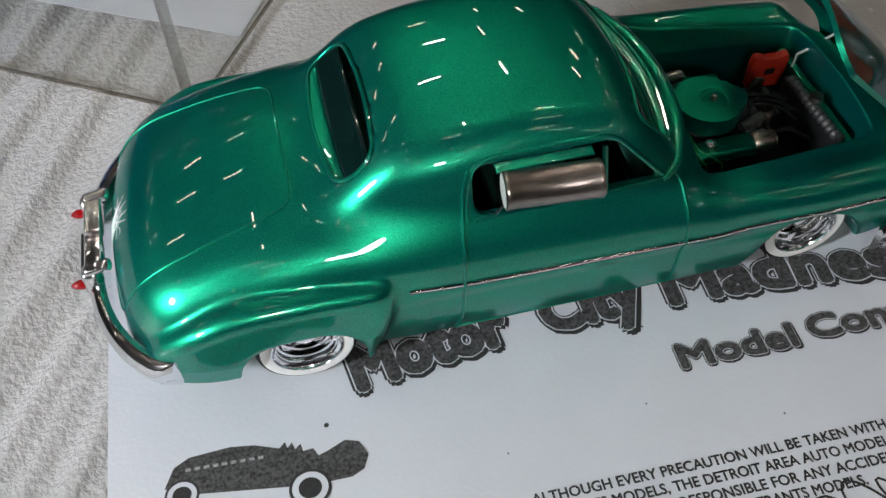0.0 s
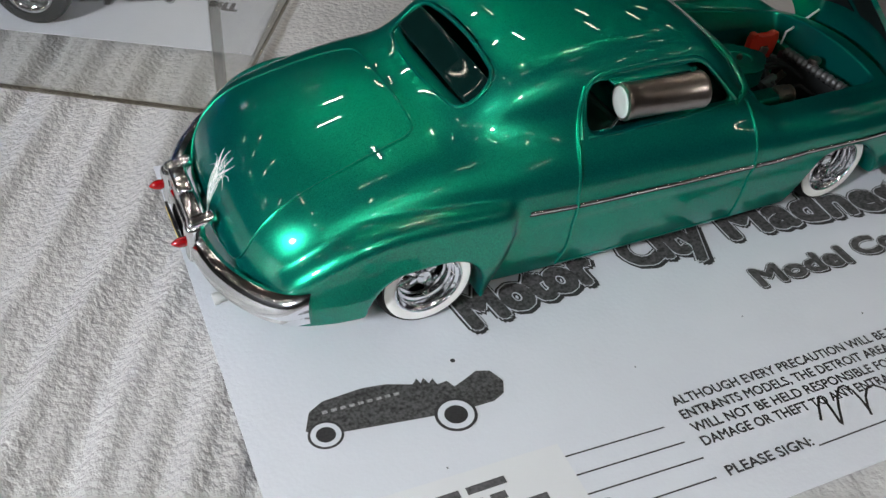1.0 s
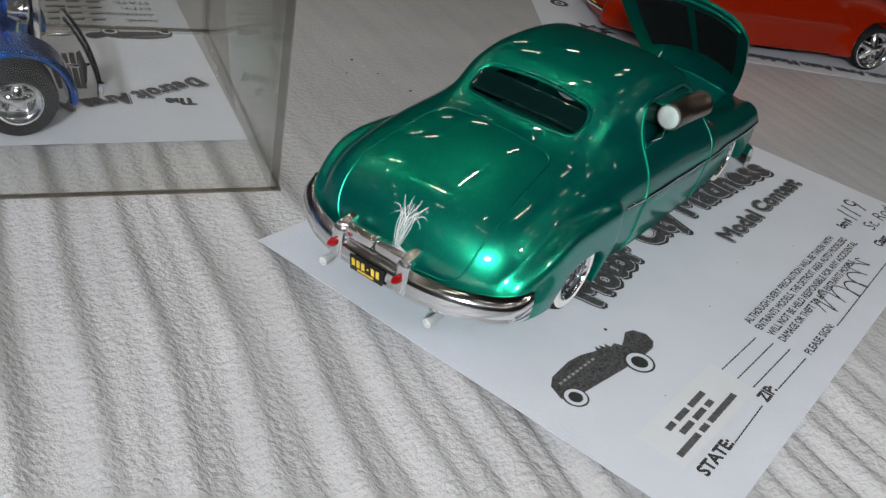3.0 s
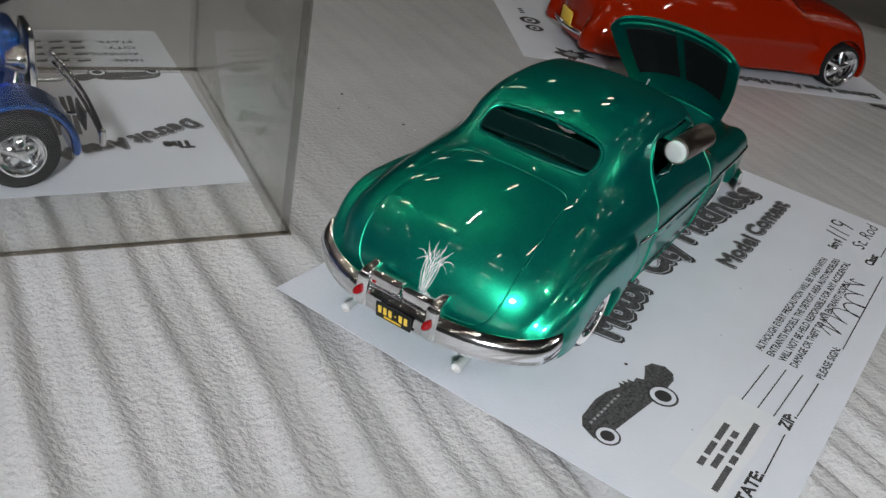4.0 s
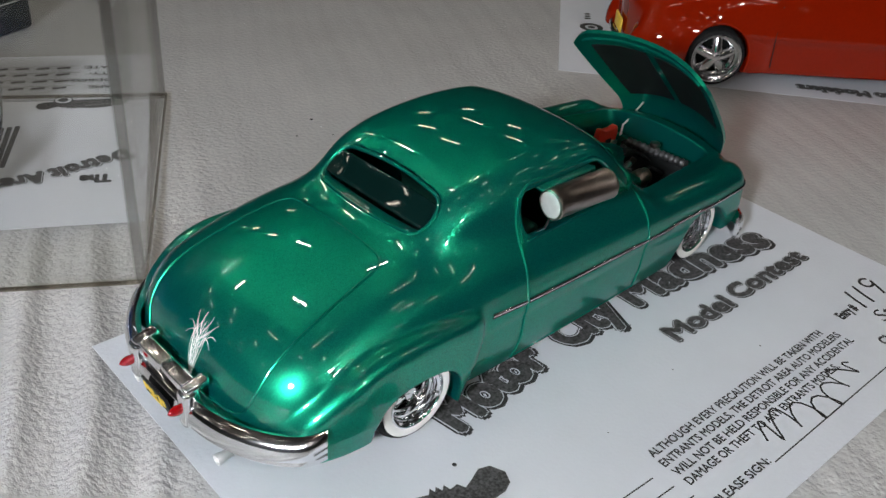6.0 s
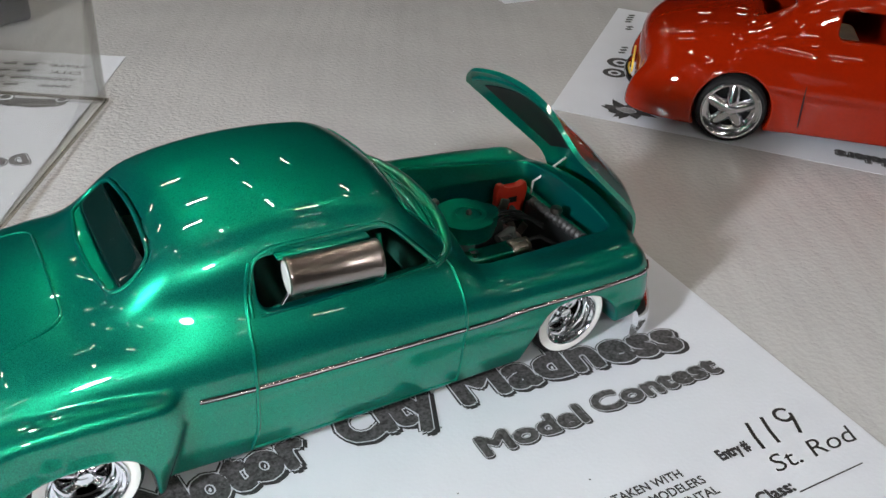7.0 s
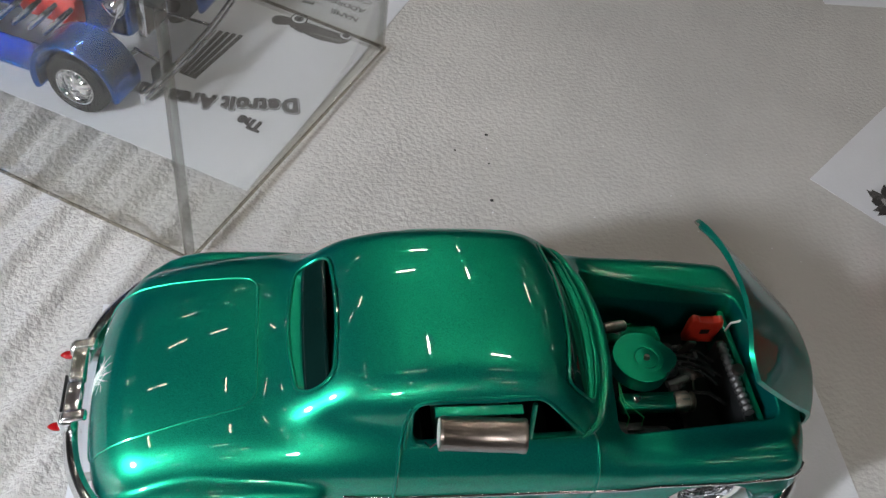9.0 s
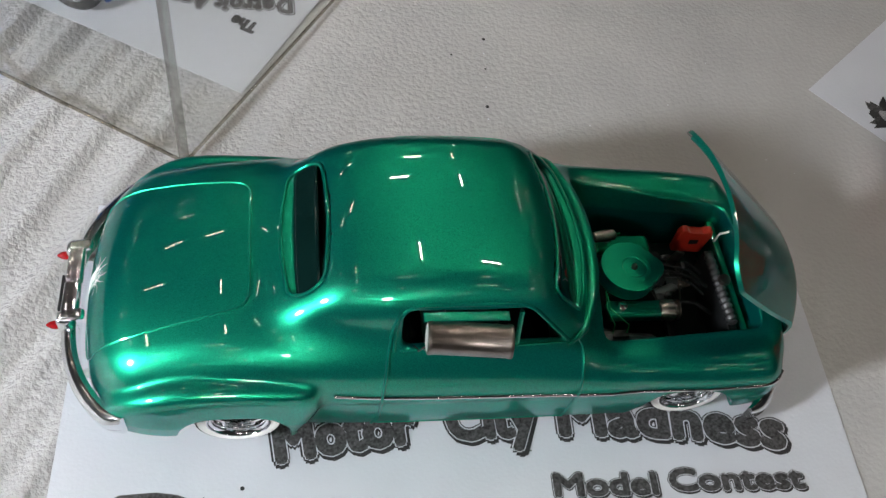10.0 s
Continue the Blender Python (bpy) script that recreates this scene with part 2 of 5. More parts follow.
def profile(knots, sigma=0.0):
    """A smooth curve through knots, as a function for arrays."""
    xs, ys = np.array(knots, float).T
    dense = np.linspace(xs[0], xs[-1], 400)
    slopes = np.gradient(ys, xs)
    i = np.clip(np.searchsorted(xs, dense) - 1, 0, len(xs) - 2)
    h = xs[i + 1] - xs[i]
    t = (dense - xs[i]) / h
    v = (2 * t**3 - 3 * t**2 + 1) * ys[i] + (t**3 - 2 * t**2 + t) * h * slopes[i] + (3 * t**2 - 2 * t**3) * ys[i + 1] + (t**3 - t**2) * h * slopes[i + 1]
    if sigma:
        n = int(3 * sigma / (dense[1] - dense[0])) + 1
        g = np.exp(-0.5 * (np.arange(-n, n + 1) * (dense[1] - dense[0]) / sigma) ** 2)
        padded = np.concatenate([2 * v[0] - v[n:0:-1], v, 2 * v[-1] - v[-2:-n - 2:-1]])
        v = np.convolve(padded, g / g.sum(), "valid")
    return lambda q: np.interp(q, dense, v)


def gradient(f, p, e=0.004):
    g = np.empty_like(p)
    for k in range(3):
        d = np.zeros(3)
        d[k] = e
        g[:, k] = (f(*(p + d).T) - f(*(p - d).T)) / (2 * e)
    return g


def skin(f, lo, hi, step, settle=2):
    """The surface f = 0 in the box lo..hi as verts, quads and normals (surface nets, then drawn onto the surface)."""
    axes = [np.arange(a, b + step, step) for a, b in zip(lo, hi)]
    X, Y, Z = np.meshgrid(*axes, indexing="ij")
    F = f(X.ravel(), Y.ravel(), Z.ravel()).reshape(X.shape)
    inside = F < 0
    nx, ny, nz = (s - 1 for s in F.shape)
    total = np.zeros((nx, ny, nz, 3))
    count = np.zeros((nx, ny, nz))
    corner = [(i, j, k) for i in (0, 1) for j in (0, 1) for k in (0, 1)]
    for a in corner:
        for ax in range(3):
            if a[ax]:
                continue
            b = list(a)
            b[ax] = 1
            fa = F[a[0]:a[0] + nx, a[1]:a[1] + ny, a[2]:a[2] + nz]
            fb = F[b[0]:b[0] + nx, b[1]:b[1] + ny, b[2]:b[2] + nz]
            cross = (fa < 0) != (fb < 0)
            t = np.where(cross, fa / np.where(cross, fa - fb, 1), 0)
            for k in range(3):
                total[..., k] += np.where(cross, a[k] + (t if k == ax else 0), 0)
            count += cross
    live = count > 0
    ids = np.full(live.shape, -1)
    ids[live] = np.arange(live.sum())
    cells = np.argwhere(live)
    verts = np.array(lo) + step * (cells + total[live] / count[live][:, None])
    quads = []
    for ax in range(3):
        o1, o2 = [(1, 2), (2, 0), (0, 1)][ax]
        sl = [slice(1, n) for n in (nx, ny, nz)]
        sl[ax] = slice(0, (nx, ny, nz)[ax])
        nxt = list(sl)
        nxt[ax] = slice(1, (nx, ny, nz)[ax] + 1)
        s0, s1 = inside[tuple(sl)], inside[tuple(nxt)]
        for flip in (False, True):
            where = np.argwhere((s0 & ~s1) if not flip else (~s0 & s1))
            base = where + np.array([1 if k != ax else 0 for k in range(3)])
            e1, e2 = np.zeros(3, int), np.zeros(3, int)
            e1[o1], e2[o2] = 1, 1
            c = [base - e1 - e2, base - e2, base, base - e1]
            q = np.stack([ids[tuple(k.T)] for k in c], 1)
            quads.append(q[:, ::-1] if flip else q)
    quads = np.concatenate(quads)
    for _ in range(settle):
        g = gradient(f, verts)
        move = (f(*verts.T) / np.maximum((g**2).sum(1), 0.05))[:, None] * g
        length = np.linalg.norm(move, axis=1, keepdims=True)
        verts = verts - move * np.minimum(1, 0.5 * step / np.maximum(length, 1e-9))
    g = gradient(f, verts)
    return verts, quads, g / np.maximum(np.linalg.norm(g, axis=1, keepdims=True), 1e-9)


def skin_parts(surface, choose, mats, names, parent, labels):
    """Cuts a skin into parts by choose(face centres) -> index."""
    verts, quads, normals = surface
    which = choose(verts[quads].mean(1))
    out = []
    for i, name in enumerate(names):
        q = quads[which == i]
        used, inverse = np.unique(q, return_inverse=True)
        out.append(link_mesh(name, verts[used].tolist(), inverse.reshape(q.shape).tolist(), mats[i], parent, labels[i], True, normals[used].tolist()))
    return out


# ---- setting: hall, table, cover ----
def setting():
    z0 = -0.75
    for name, c, s, mat, label in (
            ("floor", (0, 4, z0 - 0.05), (40, 44, 0.1), "floor", "grey concrete floor of the show hall"),
            ("ceiling", (0, 4, 9.05), (40, 44, 0.1), "ceiling", "high grey ceiling of the show hall"),
            ("wall_north", (0, 26.1, 4.15), (40, 0.2, 9.7), "wall", "plain wall of the show hall"),
            ("wall_south", (0, -18.1, 4.15), (40, 0.2, 9.7), "wall", "plain wall of the show hall"),
            ("wall_east", (20.1, 4, 4.15), (0.2, 44, 9.7), "wall", "plain wall of the show hall"),
            ("wall_west", (-20.1, 4, 4.15), (0.2, 44, 9.7), "wall", "plain wall of the show hall")):
        tagged(part(name, box_bm(*c, *s), M[mat], smooth=False, scale=1), label, name.split("_")[0], kind="structure")


setting()


def lamps():
    """Weak lamps over the hall; one cluster is brightened to light the car's roof."""
    first = {}
    rng = random.Random(4)
    for i in range(-4, 5):
        for j in range(-4, 5):
            x, y = 3.6 * i + rng.uniform(-0.8, 0.8), 3.6 * j + rng.uniform(-0.8, 0.8)
            at = pose(x, y, 8.3, 0, 0, rng.choice((0, 0, 90)))
            kind = "lamp" if math.hypot(x - 1.6, y - 6.0) < 4.6 else "dim_lamp"
            if kind in first:
                copy_thing(first[kind], at)
                continue
            label = "weak white lamp hung under the hall ceiling" if kind == "dim_lamp" else "bright white lamp hung under the hall ceiling"
            root = first[kind] = thing("ceiling_lamp", label, "lamp", "lamps under the ceiling", at)
            part("housing", box_bm(0, 0, 0.06, 1.4, 0.26, 0.1, 0.01), M["steel_grey"], root, scale=1)
            part("diffuser", box_bm(0, 0, 0.0, 1.0, 0.07, 0.02), M[kind], root, scale=1)
            for sx in (-0.5, 0.5):
                part("hanger", tube_bm([(sx, 0, 0.1), (sx, 0, 0.72)], 0.01, 6), M["steel_grey"], root, scale=1)


lamps()


def table():
    t = thing("display_table", "long table under a grey-white embossed plastic cover", "table", at=pose(0.12, 0.1, -0.75))
    part("tabletop", box_bm(-0.155, 0.095, 0.726, 1.23, 0.65, 0.03, 0.004), M["floor"], t, scale=1)
    for sx in (-0.68, 0.40):
        for sy in (-0.19, 0.36):
            part("leg", tube_bm([(sx, sy, 0.0), (sx, sy, 0.72)], 0.016), M["steel_grey"], t, scale=1)

    def steps(lo, a, b, hi, fine, coarse):
        return np.concatenate([np.linspace(lo, a, int((a - lo) / coarse) + 1)[:-1], np.linspace(a, b, int((b - a) / fine) + 1)[:-1], np.linspace(b, hi, int((hi - b) / coarse) + 1)])
    xs = np.append(steps(-0.66, -0.16, 0.46, 0.575, 0.0022, 0.02), (0.578, 0.579, 0.580))
    ys = np.concatenate([(-0.141, -0.140, -0.139), steps(-0.136, -0.135, 0.26, 0.53, 0.0022, 0.02)])
    X, Y = np.meshgrid(xs, ys)
    c, s = math.cos(radians(RIPPLE)), math.sin(radians(RIPPLE))
    along, across = (X * c + Y * s) / K, (-X * s + Y * c) / K
    bend = across + 0.05 * np.sin(along * 0.9 + 0.4) + 0.025 * np.sin(along * 2.3 + 1.7 * across)
    phase = (bend - 0.16) * 2 * math.pi / 0.43
    deep = 0.75 + 0.25 * np.sin(bend * 3.7 + 0.6 * along)
    wave = -deep * np.exp(1.6 * (np.cos(phase) - 1)) + 0.25 * np.sin(phase * 2.03 + 1.0 + 0.5 * along) + 0.15 * np.sin(phase * 0.47 + 0.8 * along)
    fade = 0.05 + 0.88 / (1 + np.exp((X / K - 0.9 + 0.9 * np.minimum(Y / K + 1.4, 0)) * 2.2))
    Z = (wave - 0.4) * 0.10 * fade * K - 0.00012
    # the cover hangs down over the near edge and the end of the table
    hang = np.zeros_like(Z)
    hang[:3, :] = np.minimum(hang[:3, :], np.array([-0.25, -0.05, -0.003])[:, None])
    hang[:, -3:] = np.minimum(hang[:, -3:], np.array([-0.003, -0.05, -0.25])[None, :])
    Z = Z + hang
    ny, nx = X.shape
    verts = np.stack([X, Y, Z], -1).reshape(-1, 3)
    ids = np.arange(nx * ny).reshape(ny, nx)
    faces = np.stack([ids[:-1, :-1], ids[:-1, 1:], ids[1:, 1:], ids[1:, :-1]], -1).reshape(-1, 4)
    ob = link_mesh("table_cover", verts.tolist(), faces.tolist(), M["cover"], scale=1)
    tagged(ob, "grey-white embossed plastic table cover with long ripples", "table cover")


RIPPLE = 64
table()


# ---- green car ----
DECK = profile([(0.0, 0.62), (0.2, 0.71), (0.45, 0.81), (0.7, 0.895), (1.0, 0.975), (1.31, 1.02), (1.7, 1.03), (2.4, 1.0), (3.0, 0.96), (3.4, 0.93), (3.8, 0.87), (4.3, 0.79), (4.7, 0.73), (5.1, 0.68)], 0.12)
PLAN = profile([(0.0, 0.61), (0.15, 0.72), (0.3, 0.78), (0.6, 0.825), (1.0, 0.845), (1.4, 0.855), (1.75, 0.877), (2.1, 0.887), (2.6, 0.89), (3.6, 0.885), (4.2, 0.88), (4.5, 0.875), (4.7, 0.845), (4.85, 0.78), (5.0, 0.64)], 0.06)
SIDE = profile([(0.0, 0.92), (0.1, 0.94), (0.2, 0.975), (0.4, 1.0), (0.62, 1.0), (0.8, 0.97), (1.0, 0.90), (1.3, 0.78)], 0.06)
CROWN = profile([(0.0, 0.28), (1.0, 0.24), (2.0, 0.20), (3.0, 0.22), (3.5, 0.37), (4.1, 0.35), (5.0, 0.26)], 0.1)


def lower_body(x, y, z):
    a = np.abs(y)
    top = (z - (DECK(x) - CROWN(x) * a**2.2)) * 0.92
    side = a - PLAN(x) * SIDE(z)
    f = smax(top, side, 0.19)
    rear = (0.25 + 0.16 * a**2 - 0.12 * (0.5 - z) - x) * 0.95
    f = smax(f, rear, 0.28)
    front = (x - 4.865 + 0.14 * a**2 + 0.10 * (z - 0.5)) * 0.95
    f = smax(f, front, 0.13)
    under = 0.10 + 0.10 * np.clip((0.95 - x) / 0.2, 0, 1) + 0.06 * np.clip((x - 4.3) / 0.2, 0, 1)
    f = smax(f, under - z, 0.04)
    return f


def rear_fender(x, y, z):
    a = np.abs(y)
    crest = 0.745 - 0.26 * np.clip((1.0 - x) / 0.6, 0, 1) ** 2 - 0.03 * np.clip((x - 1.15) / 0.45, 0, 1.2) ** 2
    front = x - (1.695 - 0.30 * np.clip(0.50 - z, 0, 1))
    f = smax(smax(z - crest - 0.10 * (a - 0.93), front, 0.11), a - (0.943 - 0.03 * np.clip((0.35 - z) / 0.2, 0, 1) - 0.15 * np.clip((0.80 - x) / 0.5, 0, 1) ** 2), 0.12)
    f = smax(f, 0.37 - x, 0.12)
    f = smax(f, 0.20 - 0.12 * np.clip((x - 0.9) / 0.3, 0, 1) - z, 0.02)
    return smax(f, 0.5 - a, 0.02)


def front_fender(x, y, z):
    """A pontoon that grows out of the door and runs to the nose."""
    a = np.abs(y)
    u = np.clip((x - 2.72) / 0.75, 0, 1)
    r = 0.03 + 0.12 * u * (2 - u)
    cy = 0.735 - 0.03 * np.clip((x - 4.2) / 0.5, 0, 1)
    cz = 0.62 + 0.09 * (1 - u) - 0.09 * np.clip((x - 3.4) / 1.3, 0, 1)
    d = np.sqrt((a - cy) ** 2 + (z - cz) ** 2) - r
    return smax(smax(d, 2.72 - x, 0.05), x - 4.72, 0.16)


def cabin(x, y, z):
    a = np.abs(y)
    roof = z - (1.377 - 0.095 * ((x - 2.45) / 0.7) ** 2 - 0.17 * a**2.4)
    side = (a - (0.738 - 0.27 * (z - 0.90) - 0.12 * np.clip((2.15 - x) / 0.6, 0, 1.5) ** 2)) * 0.96
    rear = (1.515 + 0.905 * (z - 1.06) + 0.04 * a**2 - x) * 0.74
    front = (x - 3.38 + 0.85 * (z - 0.95) + 0.22 * a**2) * 0.76
    f = smax(roof, side, 0.15)
    f = smax(f, rear, 0.12)
    f = smax(f, front, 0.12)
    return smax(f, 0.6 - z, 0.05)


def shell(x, y, z):
    f = smin(lower_body(x, y, z), rear_fender(x, y, z), 0.035)
    f = smin(f, front_fender(x, y, z), 0.07)
    return smin(f, cabin(x, y, z), 0.14)


def side_window(x, z):
    f = smax(z - 1.195, 0.935 - z, 0.03)
    f = smax(f, 2.15 - x, 0.08)
    return smax(f, 0.73 * (x - 2.90) + 0.68 * (z - 1.2), 0.05)


def back_opening(y, z):
    a = np.abs(y)
    return smax(smax(a - 0.475, z - 1.25 + 0.18 * a**2, 0.10), 1.055 - z, 0.08)


def screen_opening(y, z):
    return smax(smax(np.abs(y) - 0.56, z - 1.23, 0.10), 1.00 - z, 0.06)


def car_body(x, y, z):
    a = np.abs(y)
    f = shell(x, y, z)
    hollow = np.maximum(np.maximum(f + 0.05, 1.55 - x), np.maximum(x - 3.36, 0.15 - z))
    bay = smax(smax(3.45 - x, x - 4.62, 0.05), smax(a - (0.60 - 0.10 * (x - 3.45)) - 0.25 * np.clip(z - 0.58, 0, 0.3), 0.14 - z, 0.02), 0.08)
    rear_arch = np.maximum((np.abs((x - 1.165) / 0.345) ** 3 + np.abs((z - 0.06) / 0.40) ** 3) ** (1 / 3) - 1, 0.6 - a) * 0.32
    front_arch = np.maximum(smax(np.sqrt(((x - 4.10) / 0.39) ** 2 + ((z - 0.11) / 0.39) ** 2) - 1, (3.73 + 0.36 * (z - 0.08) - x) * 2.6, 0.2), 0.6 - a) * 0.36
    glass = np.maximum(side_window(x, z), 0.42 - a)
    back = np.maximum(back_opening(y, z), x - 2.0)
    screen = np.maximum(screen_opening(y, z), 2.95 - x)
    cut = np.minimum(np.minimum(bay, np.minimum(rear_arch, front_arch)), smin(hollow, np.minimum(np.minimum(glass, back), screen), 0.03))
    return smax(f, -cut, 0.016)


def at_surfaces(points, out=0.0):
    """The points of the shell nearest to points, moved outwards by out."""
    q = np.array([tuple(p) for p in points], float)
    for _ in range(5):
        g = gradient(shell, q)
        q = q - (shell(*q.T) / np.maximum((g**2).sum(1), 0.2))[:, None] * g
    g = gradient(shell, q)
    q = q + out * g / np.linalg.norm(g, axis=1, keepdims=True)
    return [Vector(p) for p in q]


def on_shell(points, axis, out=0.0):
    """Where lines through points along an axis meet the shell, moved outwards by out."""
    q = np.array([tuple(p) for p in points], float)
    for _ in range(12):
        g = gradient(shell, q)[:, axis]
        g = np.where(np.abs(g) < 0.25, np.where(g < 0, -0.25, 0.25), g)
        q[:, axis] -= np.clip(shell(*q.T) / g, -0.08, 0.08)
    g = gradient(shell, q)
    q = q + out * g / np.linalg.norm(g, axis=1, keepdims=True)
    return [Vector(p) for p in q]


def at_surface(p, out=0.0):
    return at_surfaces([p], out)[0]


def side_at(x, z, s=-1, out=0.0):
    return at_surface((x, s * 0.86 if z < 0.85 else s * 0.72, z), out)


STEP = 0.016
CAR_AT = pose(0, -0.04 * K, 0.005 * K)


def green_car():
    car = thing("model_car", "metallic green chopped coupe model, hood open, on a printed form", "model car", at=CAR_AT)
    surface = skin(car_body, (0.05, -1.0, 0.03), (5.05, 1.0, 1.46), STEP)

    def choose(c):
        x, y, z = c.T
        a = np.abs(y)
        skinned = shell(x, y, z) > -0.03
        which = np.zeros(len(c), int)
        door = (x > 2.055) & (x < 3.29) & (a > 0.62) & (z > 0.15) & (z < 1.22) & skinned
        which[door & (y < 0)] = 1
        which[door & (y > 0)] = 2
        which[(x < 1.29) & (a < 0.545 - 0.06 * np.clip(x - 0.6, 0, 1)) & (z > 0.37) & skinned] = 3
        return which
    skin_parts(surface, choose, [M["green"]] * 4, ["body", "door", "door", "trunk_lid"], car,
               ["metallic green body shell", "", "", "trunk lid with a white pinstripe motif"])
    return car


car = green_car()


def wheel(parent, x, y, side, radius=0.29, width=0.2, white=True, k=0.68):
    """A tyre on a chrome five-spoke rim, with or without a white wall; side -1 faces the near side."""
    w = new("wheel")
    w.parent = parent
    w.location = Vector((x, y, radius)) * K
    s, r = side, radius
    face = 0.93 if white else k + 0.02
    part("tyre", lathe_bm([(r * (k - 0.02), -s * width), (r * 0.95, -s * width), (r, -s * width * 0.85), (r, -s * 0.045), (r * 0.97, -s * 0.015), (r * 0.93, 0), (r * face, s * 0.004), (r * (face - 0.1 if white else k), s * 0.006), (r * (k - 0.02), -s * 0.01)], (0, 0, 0), "y", 48, caps=False), M["rubber"], w)
    if white:
        part("white_wall", lathe_bm([(r * 0.885, s * 0.001), (r * 0.88, s * 0.011), (r * 0.79, s * 0.015), (r * 0.70, s * 0.010), (r * 0.67, s * 0.0), (r * 0.67, -s * 0.03)], (0, 0, 0), "y", 56, caps=False), M["white_rubber"], w, "wide white wall")
    thick = 1.0 if white else 1.8
    deep = 0.045 if white else 0.0
    rings = [(r * k, -s * 0.004), (r * k, s * 0.012), (r * (k - 0.03), s * 0.014), (r * (k - 0.06), -s * 0.012), (r * (k - 0.11), -s * 0.020), (r * (k - 0.115), -s * 0.045), (r * (k - 0.16), -s * 0.050), (r * (k - 0.165), -s * 0.085), (r * (k - 0.2), -s * 0.09), (r * (k - 0.205), -s * (0.10 + deep)), (r * (k - 0.24), -s * (0.105 + deep)), (r * (k - 0.24), -s * (0.14 + deep))]
    part("rim", lathe_bm(rings, (0, 0, 0), "y", 56, caps=False), M["chrome"], w)
    part("rim_lip", lathe_bm([(r * (k + 0.005), -s * 0.01), (r * (k + 0.005), s * 0.016), (r * (k - 0.02), s * 0.018), (r * (k - 0.035), s * 0.008), (r * (k - 0.09), -s * 0.004), (r * (k - 0.10), -s * 0.03)], (0, 0, 0), "y", 56, caps=False), M["chrome"], w, "polished rim lip")
    part("rim_back", lathe_bm([(r * (k - 0.19), -s * (0.135 + deep)), (0.02, -s * (0.135 + deep)), (0.02, -s * (0.14 + deep)), (r * (k - 0.19), -s * (0.14 + deep))], (0, 0, 0), "y", 32), M["black"], w)
    for i in range(5):
        th = 2 * math.pi * i / 5 + 0.3
        c, d = math.cos(th), math.sin(th)
        bm = tube_bm([(0.03 * c, -s * (0.05 + deep), 0.03 * d), (r * 0.25 * c, -s * (0.06 + deep), r * 0.25 * d), (r * (k - 0.17) * c, -s * (0.105 + deep), r * (k - 0.17) * d)], [r * 0.10 * thick, r * 0.11 * thick, r * 0.17], 12)
        part("spoke", bm, M["chrome"], w)
    part("hub_cap", lathe_bm([(r * 0.20, -s * 0.07), (r * 0.19, -s * 0.03), (r * 0.15, -s * 0.02), (r * 0.14, s * 0.0), (r * 0.08, s * 0.006), (0.001, s * 0.008)], (0, -s * deep, 0), "y", 28), M["chrome"], w)
    for i in range(5):
        th = 2 * math.pi * (i + 0.5) / 5 + 0.3
        part("lug_nut", lathe_bm([(r * 0.03, 0), (r * 0.025, s * 0.02)], (r * 0.165 * math.cos(th), -s * (0.03 + deep), r * 0.165 * math.sin(th)), "y", 8), M["chrome"], w)
    return w


for s in (-1, 1):
    wheel(car, 1.19, s * 0.868, s, 0.285)
    wheel(car, 4.15, s * 0.785, s, 0.275)


def hood():
    """The hood, hinged at the nose and standing open, with a dark lining in two pockets."""
    turn = Matrix.Translation((5.02, -0.01, 0.58)) @ Matrix.Rotation(radians(43), 4, "Y")

    def at(u, v, layer):
        half = 0.635 - 0.20 * v**2
        corner = 0.13 * max(0.0, (abs(u) - 0.75) / 0.25) ** 2 * max(0.0, 1 - v / 0.25)
        z = 0.125 - 0.15 * abs(u) ** 2.2 - 0.24 * max(0.0, (v - 0.70) / 0.30) ** 2
        return turn @ Vector((-1.28 + 1.31 * v + corner, half * u, z + layer))

    def slab(name, u0, u1, v0, v1, top, low, mat, label=""):
        nu, nv = 28, 30
        verts = [at(u0 + (u1 - u0) * i / nu, v0 + (v1 - v0) * j / nv, layer) for layer in (top, low) for j in range(nv + 1) for i in range(nu + 1)]
        n = (nu + 1) * (nv + 1)
        faces = []
        for j in range(nv):
            for i in range(nu):
                a = j * (nu + 1) + i
                faces.append((a, a + 1, a + nu + 2, a + nu + 1))
                faces.append((n + a + nu + 1, n + a + nu + 2, n + a + 1, n + a))
        rim = [i for i in range(nu + 1)] + [j * (nu + 1) + nu for j in range(1, nv + 1)] + [nv * (nu + 1) + i for i in range(nu - 1, -1, -1)] + [j * (nu + 1) for j in range(nv - 1, 0, -1)]
        for a, b in zip(rim, rim[1:] + rim[:1]):
            faces.append((b, a, n + a, n + b))
        bm = bmesh.new()
        vs = [bm.verts.new(v) for v in verts]
        for f in faces:
            bm.faces.new([vs[k] for k in f])
        return part(name, bm, mat, car if name == "hood" else hood_ob, label)
    hood_ob = slab("hood", -1, 1, 0, 1, 0.0, -0.03, M["green"], "open metallic green hood")
    for u0, u1 in ((-0.80, -0.06), (0.06, 0.80)):
        slab("hood_lining", u0, u1, 0.13, 0.72, -0.026, -0.036, M["black"], "black lining under the hood")
    rim = [at(u, 0.06, -0.032) for u in np.linspace(-0.86, 0.86, 20)]
    part("hood_lip", tube_bm(rim, 0.018, 8), M["green"], hood_ob)
    part("hood_prop", tube_bm([(4.555, 0.30, 0.50), (4.56, 0.295, 0.625), (4.60, 0.29, 0.645), at(0.66, 0.80, -0.035)], 0.009, 6), M["pale_metal"], car, "thin metal rod that props the hood")


hood()


